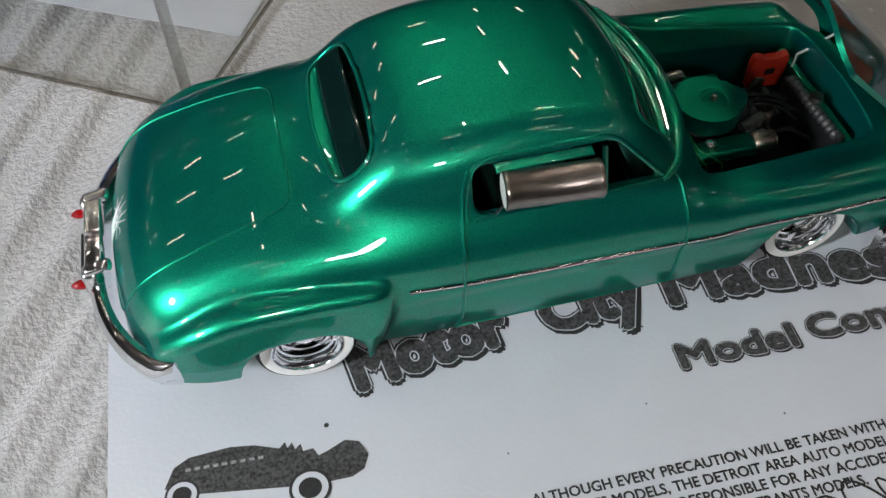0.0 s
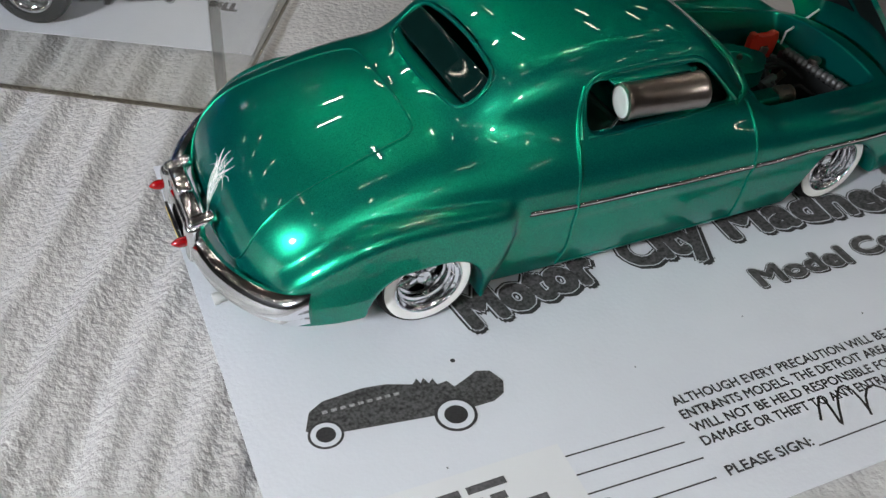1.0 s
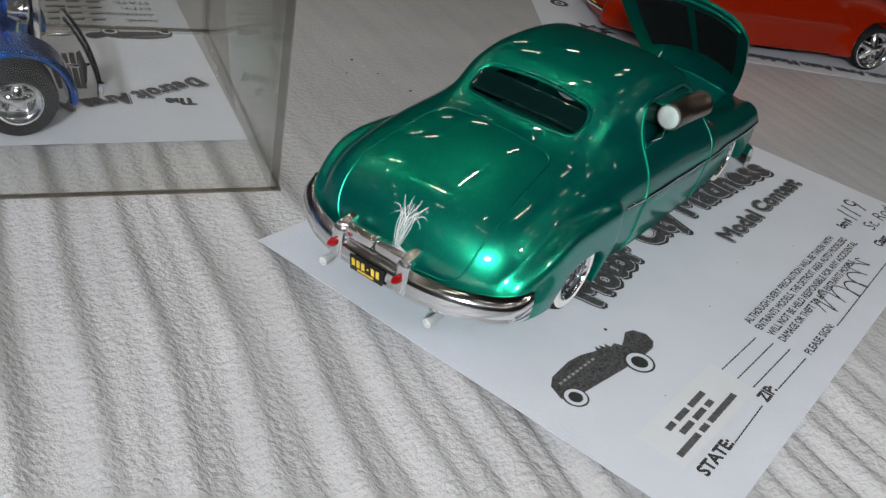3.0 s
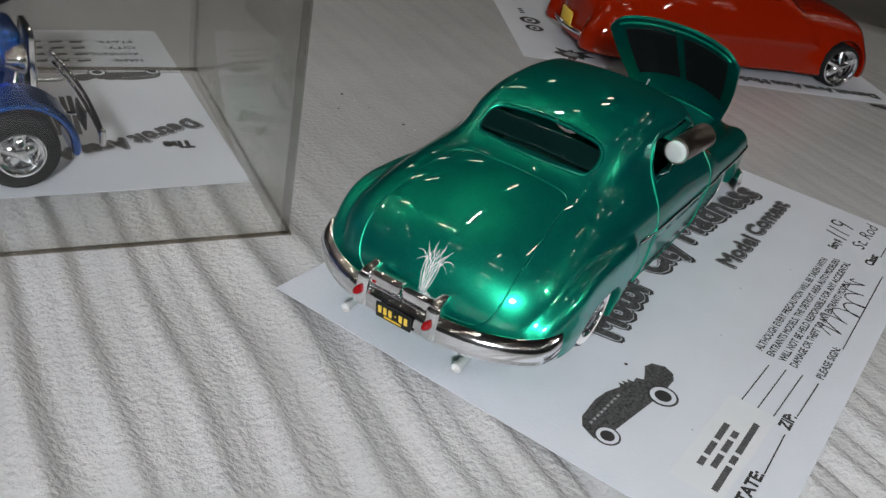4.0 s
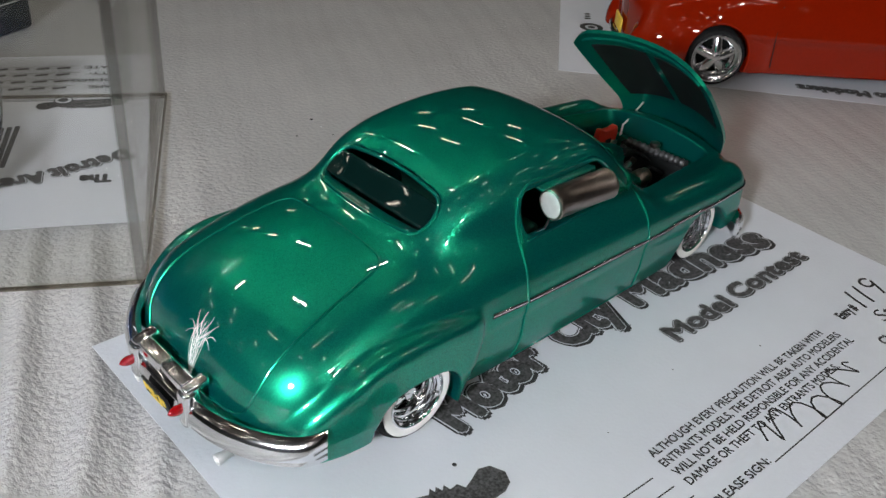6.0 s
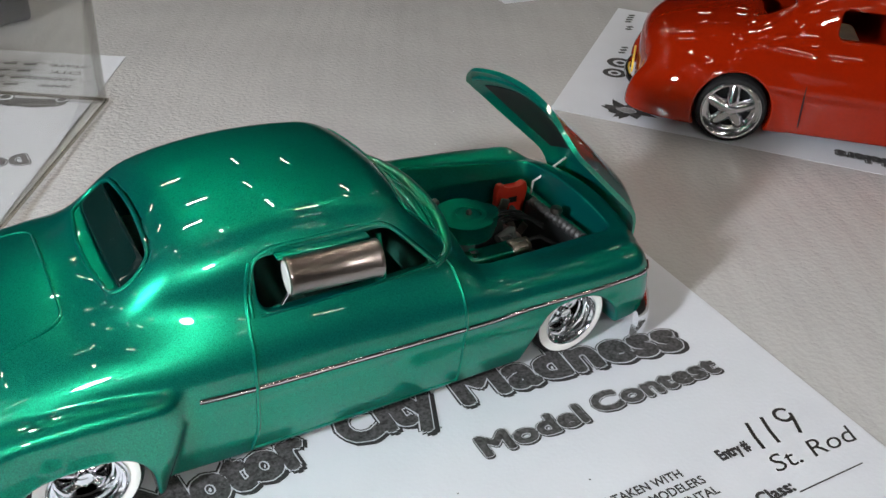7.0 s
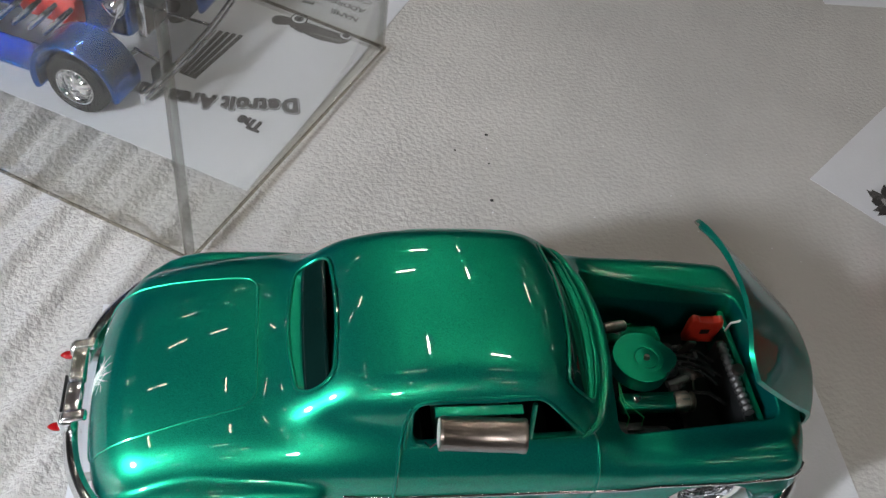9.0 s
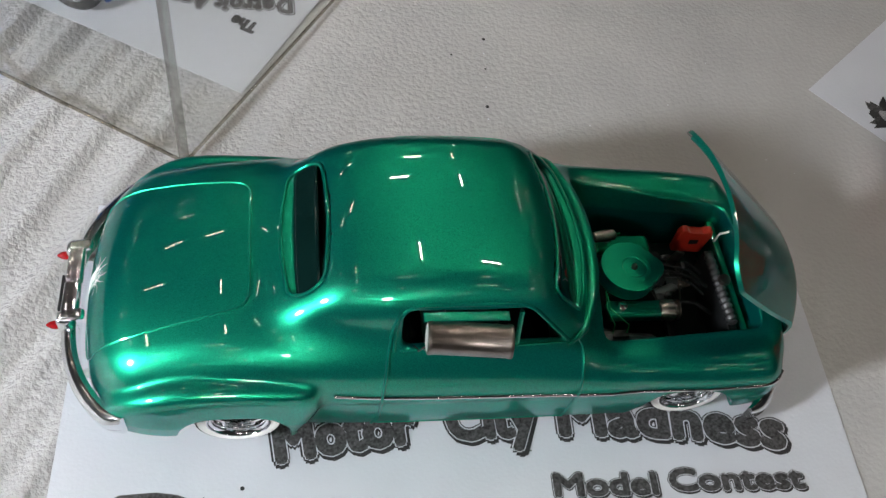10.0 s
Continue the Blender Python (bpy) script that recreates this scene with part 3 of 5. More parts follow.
def poly(points, n):
    """n points evenly along a polyline with softened corners."""
    p = np.array(points, float)
    d = np.concatenate([[0], np.cumsum(np.linalg.norm(np.diff(p, axis=0), axis=1))])
    t = np.linspace(0, d[-1], n)
    q = np.stack([np.interp(t, d, p[:, k]) for k in range(p.shape[1])], 1)
    for _ in range(3):
        q[1:-1] = (q[:-2] + 2 * q[1:-1] + q[2:]) / 4
    return q


def trims():
    lid = [(1.27, y, 1.0) for y in (0.0, -0.25, -0.42)] + [(1.22, -0.47, 0.95), (1.0, -0.50, 0.9), (0.7, -0.53, 0.8), (0.45, -0.54, 0.66), (0.33, -0.53, 0.52), (0.30, -0.49, 0.42), (0.27, -0.42, 0.385), (0.22, -0.2, 0.375), (0.21, 0.0, 0.375)]
    q = poly(lid, 70)
    half = at_surfaces(q, 0.0)
    loop = half + [Vector((p.x, -p.y, p.z)) for p in half[-2:0:-1]]
    part("lid_seam", tube_bm(loop, 0.008, 6, closed=True), M["green"], car)
    for s in (-1, 1):
        rear = poly([(2.02, s * 0.86, 0.15), (2.055, s * 0.88, 0.3), (2.055, s * 0.88, 0.62), (2.07, s * 0.80, 0.90), (2.10, s * 0.70, 1.10), (2.13, s * 0.66, 1.19)], 40)
        part("door_seam", tube_bm(on_shell(rear, 1, 0.002), 0.011, 6), M["green"], car)
        front = poly([(3.285, s * 0.86, 0.15), (3.285, s * 0.88, 0.3), (3.29, s * 0.88, 0.6), (3.285, s * 0.8, 0.80), (3.27, s * 0.75, 0.90), (3.20, s * 0.72, 0.97)], 36)
        part("door_seam", tube_bm(on_shell(front, 1, 0.001), 0.0095, 6), M["green"], car)
        low = poly([(2.02, s * 0.86, 0.15), (2.6, s * 0.86, 0.15), (3.285, s * 0.86, 0.15)], 30)
        part("door_seam", tube_bm(on_shell(low, 1, 0.0), 0.006, 6), M["green"], car)
        frame_line = poly([(2.10, s * 0.72, 0.93), (2.115, s * 0.68, 1.10), (2.15, s * 0.66, 1.20), (2.24, s * 0.64, 1.232), (2.6, s * 0.64, 1.235), (2.86, s * 0.64, 1.225), (2.93, s * 0.65, 1.19), (3.17, s * 0.70, 0.945)], 60)
        part("window_frame", tube_bm(on_shell(frame_line, 1, -0.004), 0.014, 8), M["green"], car)
        part("vent_post", tube_bm([side_at(2.845, 0.93, s, -0.012), side_at(2.845, 1.20, s, -0.012)], 0.016, 8), M["green"], car)
        sill = poly([(2.14, s * 0.72, 0.93), (2.6, s * 0.72, 0.93), (3.15, s * 0.72, 0.935)], 30)
        part("window_sill", tube_bm(on_shell(sill, 1, -0.002), 0.010, 8), M["green"], car)
        for x0, x1 in ((1.765, 2.045), (2.065, 3.28), (3.30, 4.74)):
            pts = on_shell([(x, s * 0.86, 0.655 - 0.0265 * x) for x in np.linspace(x0, x1, 30)], 1, 0.002)
            part("side_trim", tube_bm(pts, 0.0125, 10), M["chrome"], car, "thin chrome side trim")
            # black strip that stands for the shade below the trim
            pts = on_shell([(x, s * 0.86, 0.640 - 0.0265 * x) for x in np.linspace(x0, x1, 30)], 1, 0.0)
            part("trim_shadow_line", tube_bm(pts, 0.008, 6), M["black"], car, "black strip for the shade under the chrome trim")
    th = np.linspace(0, 2 * math.pi, 360, endpoint=False)
    for name, opening, mid, guess in (("rear_window_frame", back_opening, 1.15, 1.62), ("windshield_frame", screen_opening, 1.115, 3.20)):
        loop = []
        for a in th:
            c, d = math.cos(a), math.sin(a)
            lo, hi = 0.0, 0.9
            for _ in range(30):
                r = (lo + hi) / 2
                lo, hi = (r, hi) if opening(r * c, mid + r * d) < 0 else (lo, r)
            loop.append((guess, lo * c, mid + lo * d))
        q = np.array(loop)
        step = np.concatenate([[0], np.cumsum(np.linalg.norm(np.diff(np.vstack([q, q[:1]]), axis=0), axis=1))])
        t = np.linspace(0, step[-1], 90, endpoint=False)
        q = np.stack([np.interp(t, step, np.append(q[:, k], q[0, k])) for k in range(3)], 1)
        part(name, tube_bm(on_shell(q, 0, -0.006), 0.013, 8, closed=True), M["green"], car)


trims()


def cowl():
    """The rolled cowl before the windshield, and the dark bottom of the engine bay."""
    q = poly([(3.16, 0.74, 0.93), (3.30, 0.62, 0.95), (3.385, 0.42, 0.96), (3.415, 0.2, 0.965), (3.42, 0.0, 0.965), (3.415, -0.2, 0.965), (3.385, -0.42, 0.96), (3.30, -0.62, 0.95), (3.16, -0.74, 0.93)], 60)
    part("cowl_roll", tube_bm(at_surfaces(q, 0.0), [0.016 + 0.032 * min(1.0, 4 * min(i, 59 - i) / 59) for i in range(60)], 14), M["green"], car, "rolled green cowl before the windshield")
    part("bay_floor", box_bm(4.03, 0.0, 0.20, 1.10, 1.00, 0.06, 0.01), M["black"], car, "black bottom of the engine bay")
    part("radiator_support", box_bm(4.57, 0.0, 0.36, 0.05, 0.96, 0.34, 0.015), M["green"], car, "green panel before the radiator")


cowl()


def pane(name, ys, zs, guess, inset, label):
    """A curved pane just inside the shell."""
    ny, nz = 18, 8
    verts = at_surfaces([(guess, ys[0] + (ys[1] - ys[0]) * i / ny, zs[0] + (zs[1] - zs[0]) * j / nz) for j in range(nz + 1) for i in range(ny + 1)], -inset)
    faces = [(j * (ny + 1) + i, j * (ny + 1) + i + 1, (j + 1) * (ny + 1) + i + 1, (j + 1) * (ny + 1) + i) for j in range(nz) for i in range(ny)]
    ob = link_mesh(name, verts, faces, M["tinted_glass"], car, label)
    mod = ob.modifiers.new("thick", "SOLIDIFY")
    mod.thickness = 0.02 * K
    return ob


pane("rear_window", (-0.55, 0.55), (1.01, 1.30), 1.6, 0.026, "dark tinted rear window")
pane("windshield", (-0.60, 0.60), (0.97, 1.26), 3.2, 0.03, "tinted windshield")


def interior():
    part("cabin_floor", box_bm(2.4, 0, 0.17, 1.6, 1.4, 0.03), M["black"], car)
    for x, w in ((2.02, 1.25), (2.62, 1.25)):
        part("bench_seat", box_bm(x + 0.06, 0, 0.40, 0.42, w, 0.18, 0.05, segs=3), M["seat"], car, "dark green bench seat")
        part("seat_back", box_bm(x - 0.20, 0, 0.62, 0.16, w, 0.50, 0.06, turn=Matrix.Rotation(radians(-12), 4, "Y"), segs=3), M["seat"], car, "dark green seat back")
    part("dashboard", box_bm(3.22, 0, 0.78, 0.2, 1.25, 0.16, 0.05, segs=3), M["seat"], car)
    wheel_pts = [(3.02 + 0.06 * math.sin(a), 0.33 + 0.16 * math.cos(a), 0.84 + 0.15 * math.sin(a)) for a in np.linspace(0, 2 * math.pi, 28, endpoint=False)]
    part("steering_wheel", tube_bm(wheel_pts, 0.014, 8, closed=True), M["white_rubber"], car, "thin pale steering wheel")


interior()


def cooler():
    a, b = Vector((2.27, -0.795, 1.15)), Vector((2.755, -0.845, 1.165))
    d = b - a
    n = d.length
    tube = part("window_cooler", lathe_bm([(0.088, 0.0), (0.098, 0.004), (0.1, 0.012), (0.1, 0.03), (0.097, 0.034), (0.097, n - 0.03), (0.1, n - 0.026), (0.1, n - 0.006), (0.096, n)], a, d, 48), M["dull_metal"], car, "round tin cooler hung on the window")
    part("end_cap", lathe_bm([(0.001, -0.006), (0.05, -0.006), (0.08, -0.002), (0.088, 0.002), (0.088, 0.01)], a, d, 40), M["pale_metal"], tube, "pale metal end cap")
    part("hanger", tube_bm([side_at(2.22, 0.94, -1, 0.0), (2.24, -0.80, 1.0), (2.285, -0.795, 1.06)], 0.008, 6), M["chrome"], tube, "thin wire hanger")
    part("bracket", tube_bm([side_at(2.79, 0.94, -1, 0.005), (2.79, -0.81, 1.02), (2.74, -0.83, 1.08)], 0.012, 6), M["green"], tube)
    part("hood_strip", box_bm(2.5, -0.71, 1.225, 0.50, 0.06, 0.012, 0.004), M["green"], tube, "green strip above the cooler")


cooler()


def sweep(path, section, mat, name, parent, label):
    """A bar of section (out, z) carried along path of (x, y, out_x, out_y, scale)."""
    bm = bmesh.new()
    rings = []
    for x, y, ox, oy, k, dz in path:
        rings.append([bm.verts.new((x + ox * o * k, y + oy * o * k, z0 + dz)) for o, z0 in section])
    m = len(section)
    for r0, r1 in zip(rings, rings[1:]):
        for i in range(m):
            bm.faces.new((r0[i], r0[(i + 1) % m], r1[(i + 1) % m], r1[i]))
    bm.faces.new(rings[0])
    bm.faces.new(rings[-1])
    return part(name, bm, mat, parent, label)


def bumpers():
    section = [(0.0, 0.405), (0.03, 0.42), (0.06, 0.41), (0.09, 0.375), (0.098, 0.33), (0.095, 0.295), (0.075, 0.28), (0.08, 0.255), (0.06, 0.225), (0.02, 0.215), (0.0, 0.23)]
    for name, x0, sign, bend, label in (("rear_bumper", 0.175, 1, 0.36, "curved chrome rear bumper with guards"), ("front_bumper", 4.93, -1, 0.36, "curved chrome front bumper")):
        path = []
        for i in range(61):
            y = -0.90 + 1.80 * i / 60
            u = abs(y) / 0.90
            x = x0 + sign * bend * u**3.0
            slope = 3.0 * bend * u**2 / 0.90 * (1 if y > 0 else -1)
            n = math.hypot(1, slope)
            ox, oy = -sign / n, slope / n
            path.append((x, y, ox, oy, 1 - 0.55 * max(0, (u - 0.9) / 0.1) ** 2, 0.05 * max(0, (u - 0.8) / 0.2) ** 2 if sign > 0 else -0.14))
        sweep(path, section, M["chrome"], name, car, label)
    rb = [o for o in car.children if o.name == "rear_bumper"][0]
    for y in (-0.215, 0.315):
        g = part("bumper_guard", box_bm(0.125, y, 0.375, 0.11, 0.10, 0.25, 0.035, segs=3), M["chrome"], rb, "chrome bumper guard")
        part("guard_fin", box_bm(0.17, y, 0.50, 0.16, 0.075, 0.06, 0.025, segs=3, turn=Matrix.Rotation(radians(-12), 4, "Y")), M["chrome"], rb)
        part("tail_light", lathe_bm([(0.001, -0.005), (0.014, 0.006), (0.026, 0.03), (0.030, 0.055), (0.026, 0.075)], (0.0, y, 0.385), "x", 20), M["ruby"], rb, "red bullet tail light")
    for y in (-0.085, 0.165):
        part("plate_bar", box_bm(0.15, y, 0.475, 0.10, 0.235, 0.085, 0.02, segs=3), M["chrome"], rb, "chrome bar above the plate")
    plate = part("number_plate", box_bm(0.065, 0.035, 0.315, 0.016, 0.27, 0.125, 0.006, turn=Matrix.Rotation(radians(-12), 4, "Y")), M["black"], rb, "black plate with unreadable yellow marks")
    for i in range(6):
        w = 0.024 if i != 3 else 0.010
        part("plate_mark", box_bm(0.053, 0.035 + 0.10 - 0.040 * i, 0.328, 0.006, w, 0.056 if i != 3 else 0.012, turn=Matrix.Rotation(radians(-12), 4, "Y")), M["yellow"], plate)
    part("plate_mark", box_bm(0.062, 0.035, 0.278, 0.006, 0.13, 0.010, turn=Matrix.Rotation(radians(-12), 4, "Y")), M["yellow"], plate)
    for y in (-0.43, 0.45):
        part("exhaust_tip", lathe_bm([(0.020, 0.02), (0.028, 0.0), (0.034, 0.0), (0.034, 0.03), (0.028, 0.04), (0.026, 0.40)], (0.14, y, 0.125), (1, 0, 0.1), 20), M["pale_metal"], car, "bright exhaust pipe")


M["yellow"] = material("yellow_paint", (0.75, 0.52, 0.06), 0.5)
bumpers()


def motif():
    """A white pinstripe motif painted on the trunk lid: a feathered leaf, pointed below, with horns above."""
    strokes = []
    for i in range(7):
        k = (i - 3) / 3
        strokes.append([(0.0, 0.0), (0.24 * k, 0.22), (0.46 * k, 0.45), (0.50 * k, 0.62), (0.26 * k, 0.80 + 0.06 * (i % 2))])
    for s in (-1, 1):
        for j in range(7):
            h = 0.06 + 0.085 * j
            strokes.append([(-0.05 * s, h - 0.05), (s * (0.05 + 0.03 * j), h + 0.06), (s * (0.10 + 0.07 * j), h + 0.16), (s * (0.10 + 0.09 * j), h + 0.23)])
        strokes.append([(-0.30 * s, 0.30), (0.0, 0.52), (0.34 * s, 0.72), (0.62 * s, 0.78), (0.80 * s, 0.92)])
        strokes.append([(-0.22 * s, 0.45), (0.05 * s, 0.62), (0.36 * s, 0.66), (0.70 * s, 0.64), (1.0 * s, 0.54)])
        strokes.append([(-0.12 * s, 0.55), (0.10 * s, 0.70), (0.30 * s, 0.84), (0.26 * s, 1.0)])
        strokes.append([(0.30 * s, 0.52), (0.62 * s, 0.70), (0.95 * s, 0.74), (1.15 * s, 0.70)])
    spine = [(0.25, -0.035, 0.39 + 0.07 * i) for i in range(7)]
    root = part("pinstripe_motif", tube_bm(at_surfaces(spine, 0.0005), 0.002, 5), M["white_paint"], car, "white pinstripe motif on the trunk lid")
    for st in strokes:
        p = poly([(0.25, -0.035 - 0.118 * w, 0.385 + 0.47 * h) for w, h in st], 12)
        pts = at_surfaces([(0.22 + 0.25 * max(0, q[2] - 0.45), q[1], q[2]) for q in p], 0.0005)
        n = len(pts)
        part("stroke", tube_bm(pts, [0.0004 + 0.0015 * math.sin(math.pi * (i + 0.2) / (n + 0.4)) for i in range(n)], 5), M["white_paint"], root)


M["white_paint"] = material("white_enamel", (0.7, 0.75, 0.74), 0.35)
motif()


M["cast_grey"] = material("dull_cast_metal", (0.10, 0.10, 0.105), 0.5, 0.8, 0, 0, 400, 0.3)


def engine():
    part("engine_block", box_bm(3.83, 0.0, 0.33, 0.62, 0.50, 0.34, 0.04), M["black"], car, "black engine block")
    outline = []
    for i in range(48):
        th = 2 * math.pi * i / 48
        r = 0.20
        if -0.5 < th < 0.75 or th > 5.6:
            r = 0.20 + 0.045 * math.cos(3 * (th if th < 3 else th - 2 * math.pi))
        outline.append((3.775 + r * math.cos(th), -0.05 + 0.98 * r * math.sin(th)))
    ac = part("air_cleaner", prism_bm(outline, 0.62, 0.735, "z", bevel=0.016), M["green"], car, "green air cleaner lid")
    part("lid_ring", lathe_bm([(0.10, 0.71), (0.115, 0.722), (0.085, 0.722), (0.075, 0.712)], (3.80, -0.06, 0.02), "z", 32), M["green"], ac)
    part("wing_nut", lathe_bm([(0.02, 0.71), (0.02, 0.73), (0.012, 0.745), (0.001, 0.748)], (3.80, -0.06, 0.02), "z", 14), M["dull_metal"], ac, "small metal nut")
    part("carburettor", lathe_bm([(0.09, 0.48), (0.09, 0.56), (0.14, 0.58), (0.14, 0.63)], (3.77, -0.05, 0), "z", 20), M["steel_grey"], car)
    for s in (-1, 1):
        vc = part("valve_cover", box_bm(3.83, s * 0.27, 0.515, 0.42, 0.13, 0.10, 0.03, segs=3), M["green"], car, "green ribbed valve cover")
        for i in range(9):
            part("rib", box_bm(3.87, s * 0.27 - 0.045 + 0.0112 * i, 0.566, 0.28, 0.005, 0.008), M["green"], vc)
        part("oil_cap", lathe_bm([(0.03, 0.54), (0.036, 0.56), (0.034, 0.60), (0.02, 0.612), (0.001, 0.614)], (3.715, s * 0.275, 0), "z", 18), M["chrome"], vc, "chrome oil cap")
        part("exhaust_manifold", tube_bm([(3.6, s * 0.38, 0.42), (3.75, s * 0.41, 0.40), (3.95, s * 0.40, 0.36), (4.05, s * 0.38, 0.25)], 0.035, 8), M["steel_grey"], car)
        for i in range(2 if s < 0 else 3):
            part("spark_wire", tube_bm([(3.62, s * 0.16, 0.60), (3.60 + 0.03 * i, s * 0.30, 0.60 - 0.01 * i), (3.66 + 0.10 * i, s * 0.38, 0.52), (3.66 + 0.10 * i, s * 0.40, 0.45)], 0.0042, 5), M["wire"], car)
    alt = part("alternator", lathe_bm([(0.03, -0.09), (0.06, -0.08), (0.07, -0.06), (0.07, 0.02), (0.055, 0.03), (0.055, 0.045), (0.065, 0.05), (0.065, 0.06), (0.02, 0.065)], (4.07, -0.275, 0.525), "x", 24), M["dull_metal"], car, "bright alternator")
    for i in range(10):
        th = 2 * math.pi * i / 10
        part("fin", box_bm(4.06, -0.275 + 0.066 * math.cos(th), 0.525 + 0.066 * math.sin(th), 0.05, 0.012, 0.012), M["steel_grey"], alt)
    part("water_pump", lathe_bm([(0.09, 0), (0.09, 0.05), (0.05, 0.06), (0.05, 0.1)], (4.12, 0.0, 0.42), "x", 24), M["steel_grey"], car)
    part("belt_pulley", lathe_bm([(0.07, 0), (0.075, 0.01), (0.06, 0.02), (0.075, 0.03), (0.07, 0.04)], (4.15, -0.06, 0.30), "x", 24), M["steel_grey"], car)
    fan = part("cooling_fan", lathe_bm([(0.035, 0), (0.035, 0.03)], (4.235, 0.0, 0.42), "x", 16), M["dull_metal"], car, "metal cooling fan at rest")
    for i in range(4):
        th = math.pi * i / 2 + 0.5
        part("fan_blade", box_bm(4.25, 0.09 * math.cos(th), 0.42 + 0.09 * math.sin(th), 0.012, 0.05, 0.13, 0.004, turn=Matrix.Rotation(th - math.pi / 2, 4, "X") @ Matrix.Rotation(0.4, 4, "Z")), M["dull_metal"], fan)
    rad = part("radiator", box_bm(4.48, -0.12, 0.34, 0.07, 0.66, 0.40, 0.01), M["black"], car, "black radiator with a ribbed top tank")
    ribs = []
    for i in range(49):
        ribs.append((0.028 + 0.009 * (i % 4 in (0, 1)), 0.56 * i / 48))
    part("top_tank", lathe_bm([(0.02, -0.005)] + ribs + [(0.02, 0.565)], (4.465, 0.15, 0.555), (0.02, -1, 0.03), 20), M["cast_grey"], rad, "ribbed grey metal top tank")
    part("filler_cap", lathe_bm([(0.03, 0.02), (0.045, 0.05), (0.04, 0.075), (0.001, 0.08)], (4.49, -0.09, 0.555), "z", 16), M["dull_metal"], rad)
    for y0, z0 in ((0.12, 0.50), (-0.02, 0.53), (-0.20, 0.47)):
        part("hose", tube_bm([(4.40, y0 - 0.06, z0 - 0.02), (4.27, y0 - 0.02, z0 + 0.06), (4.12, y0 + 0.02, z0 + 0.03), (4.02, y0 + 0.04, z0 - 0.06)], 0.014, 8), M["rubber"], car, "black rubber hose")
    part("distributor", lathe_bm([(0.04, 0.45), (0.05, 0.55), (0.05, 0.60), (0.03, 0.63), (0.001, 0.635)], (4.02, -0.06, 0), "z", 18), M["black"], car)
    part("coil", lathe_bm([(0.028, 0), (0.028, 0.15), (0.01, 0.17)], (3.98, -0.15, 0.545), (1, 0.3, 0.1), 14), M["steel_grey"], car)
    part("bracket_plate", box_bm(4.19, 0.12, 0.585, 0.07, 0.02, 0.14, 0.006, turn=Matrix.Rotation(0.3, 4, "Y")), M["dull_metal"], car)
    jug = part("red_jug", prism_bm([(4.275, 0.38), (4.515, 0.36), (4.53, 0.56), (4.525, 0.615), (4.49, 0.62), (4.46, 0.585), (4.36, 0.59), (4.33, 0.63), (4.29, 0.63), (4.275, 0.58)], 0.315, 0.375, "y", bevel=0.012), M["red_plastic"], car, "flat red plastic jug in the engine bay")
    part("jug_mark", box_bm(4.41, 0.313, 0.50, 0.07, 0.006, 0.045), M["black"], jug)
    part("heater_can", lathe_bm([(0.02, -0.09), (0.038, -0.075), (0.042, 0.0), (0.038, 0.075), (0.02, 0.09)], (3.68, 0.27, 0.64), (1, 0.15, 0), 20), M["dull_metal"], car, "oval bright metal canister")
    part("master_cylinder", lathe_bm([(0.04, 0.0), (0.045, 0.1), (0.03, 0.12), (0.03, 0.16)], (3.48, 0.30, 0.56), "z", 16), M["steel_grey"], car)
    part("starter", lathe_bm([(0.05, 0), (0.055, 0.18), (0.03, 0.2)], (3.65, -0.43, 0.36), "x", 16), M["steel_grey"], car)
    part("firewall_box", box_bm(3.49, -0.12, 0.62, 0.06, 0.3, 0.14, 0.015), M["green"], car)
    part("chassis", box_bm(2.5, 0.0, 0.125, 3.9, 0.9, 0.05, 0.02), M["black"], car, "black chassis plate")
    for x in (1.19, 4.15):
        part("axle", tube_bm([(x, -0.7, 0.28), (x, 0.7, 0.28)], 0.03, 8), M["black"], car)

    for x, y, z, r, n in ((3.99, -0.22, 0.46, 0.032, 0.06), (4.06, -0.14, 0.50, 0.026, 0.07), (3.93, -0.07, 0.60, 0.020, 0.05), (4.10, 0.02, 0.52, 0.034, 0.06), (4.16, 0.20, 0.44, 0.030, 0.08)):
        part("engine_fitting", lathe_bm([(r, 0), (r, n * 0.4), (r * 0.7, n * 0.5), (r * 0.75, n * 0.9), (0.002, n)], (x, y, z), (0.4, -0.3, 1), 16), M["cast_grey"], car, "grey metal engine fitting")
    for x, y, z, a, b, c in ((4.01, -0.19, 0.55, 0.06, 0.05, 0.04), (3.94, 0.10, 0.55, 0.09, 0.07, 0.05), (3.72, -0.40, 0.42, 0.12, 0.06, 0.05), (4.20, 0.02, 0.60, 0.03, 0.05, 0.10), (3.62, -0.42, 0.40, 0.08, 0.07, 0.08)):
        part("engine_bracket", box_bm(x, y, z, a, b, c, 0.01), M["cast_grey"], car, "grey metal engine bracket")
    for i in range(3):
        part("thin_hose", tube_bm([(4.02, -0.05 + 0.05 * i, 0.62), (4.12, -0.09 + 0.05 * i, 0.66 - 0.01 * i), (4.24, -0.13 + 0.06 * i, 0.62), (4.34, -0.16 + 0.07 * i, 0.54)], 0.009, 6), M["rubber"], car)


M["wire"] = material("green_wire", (0.01, 0.32, 0.12), 0.4)
engine()


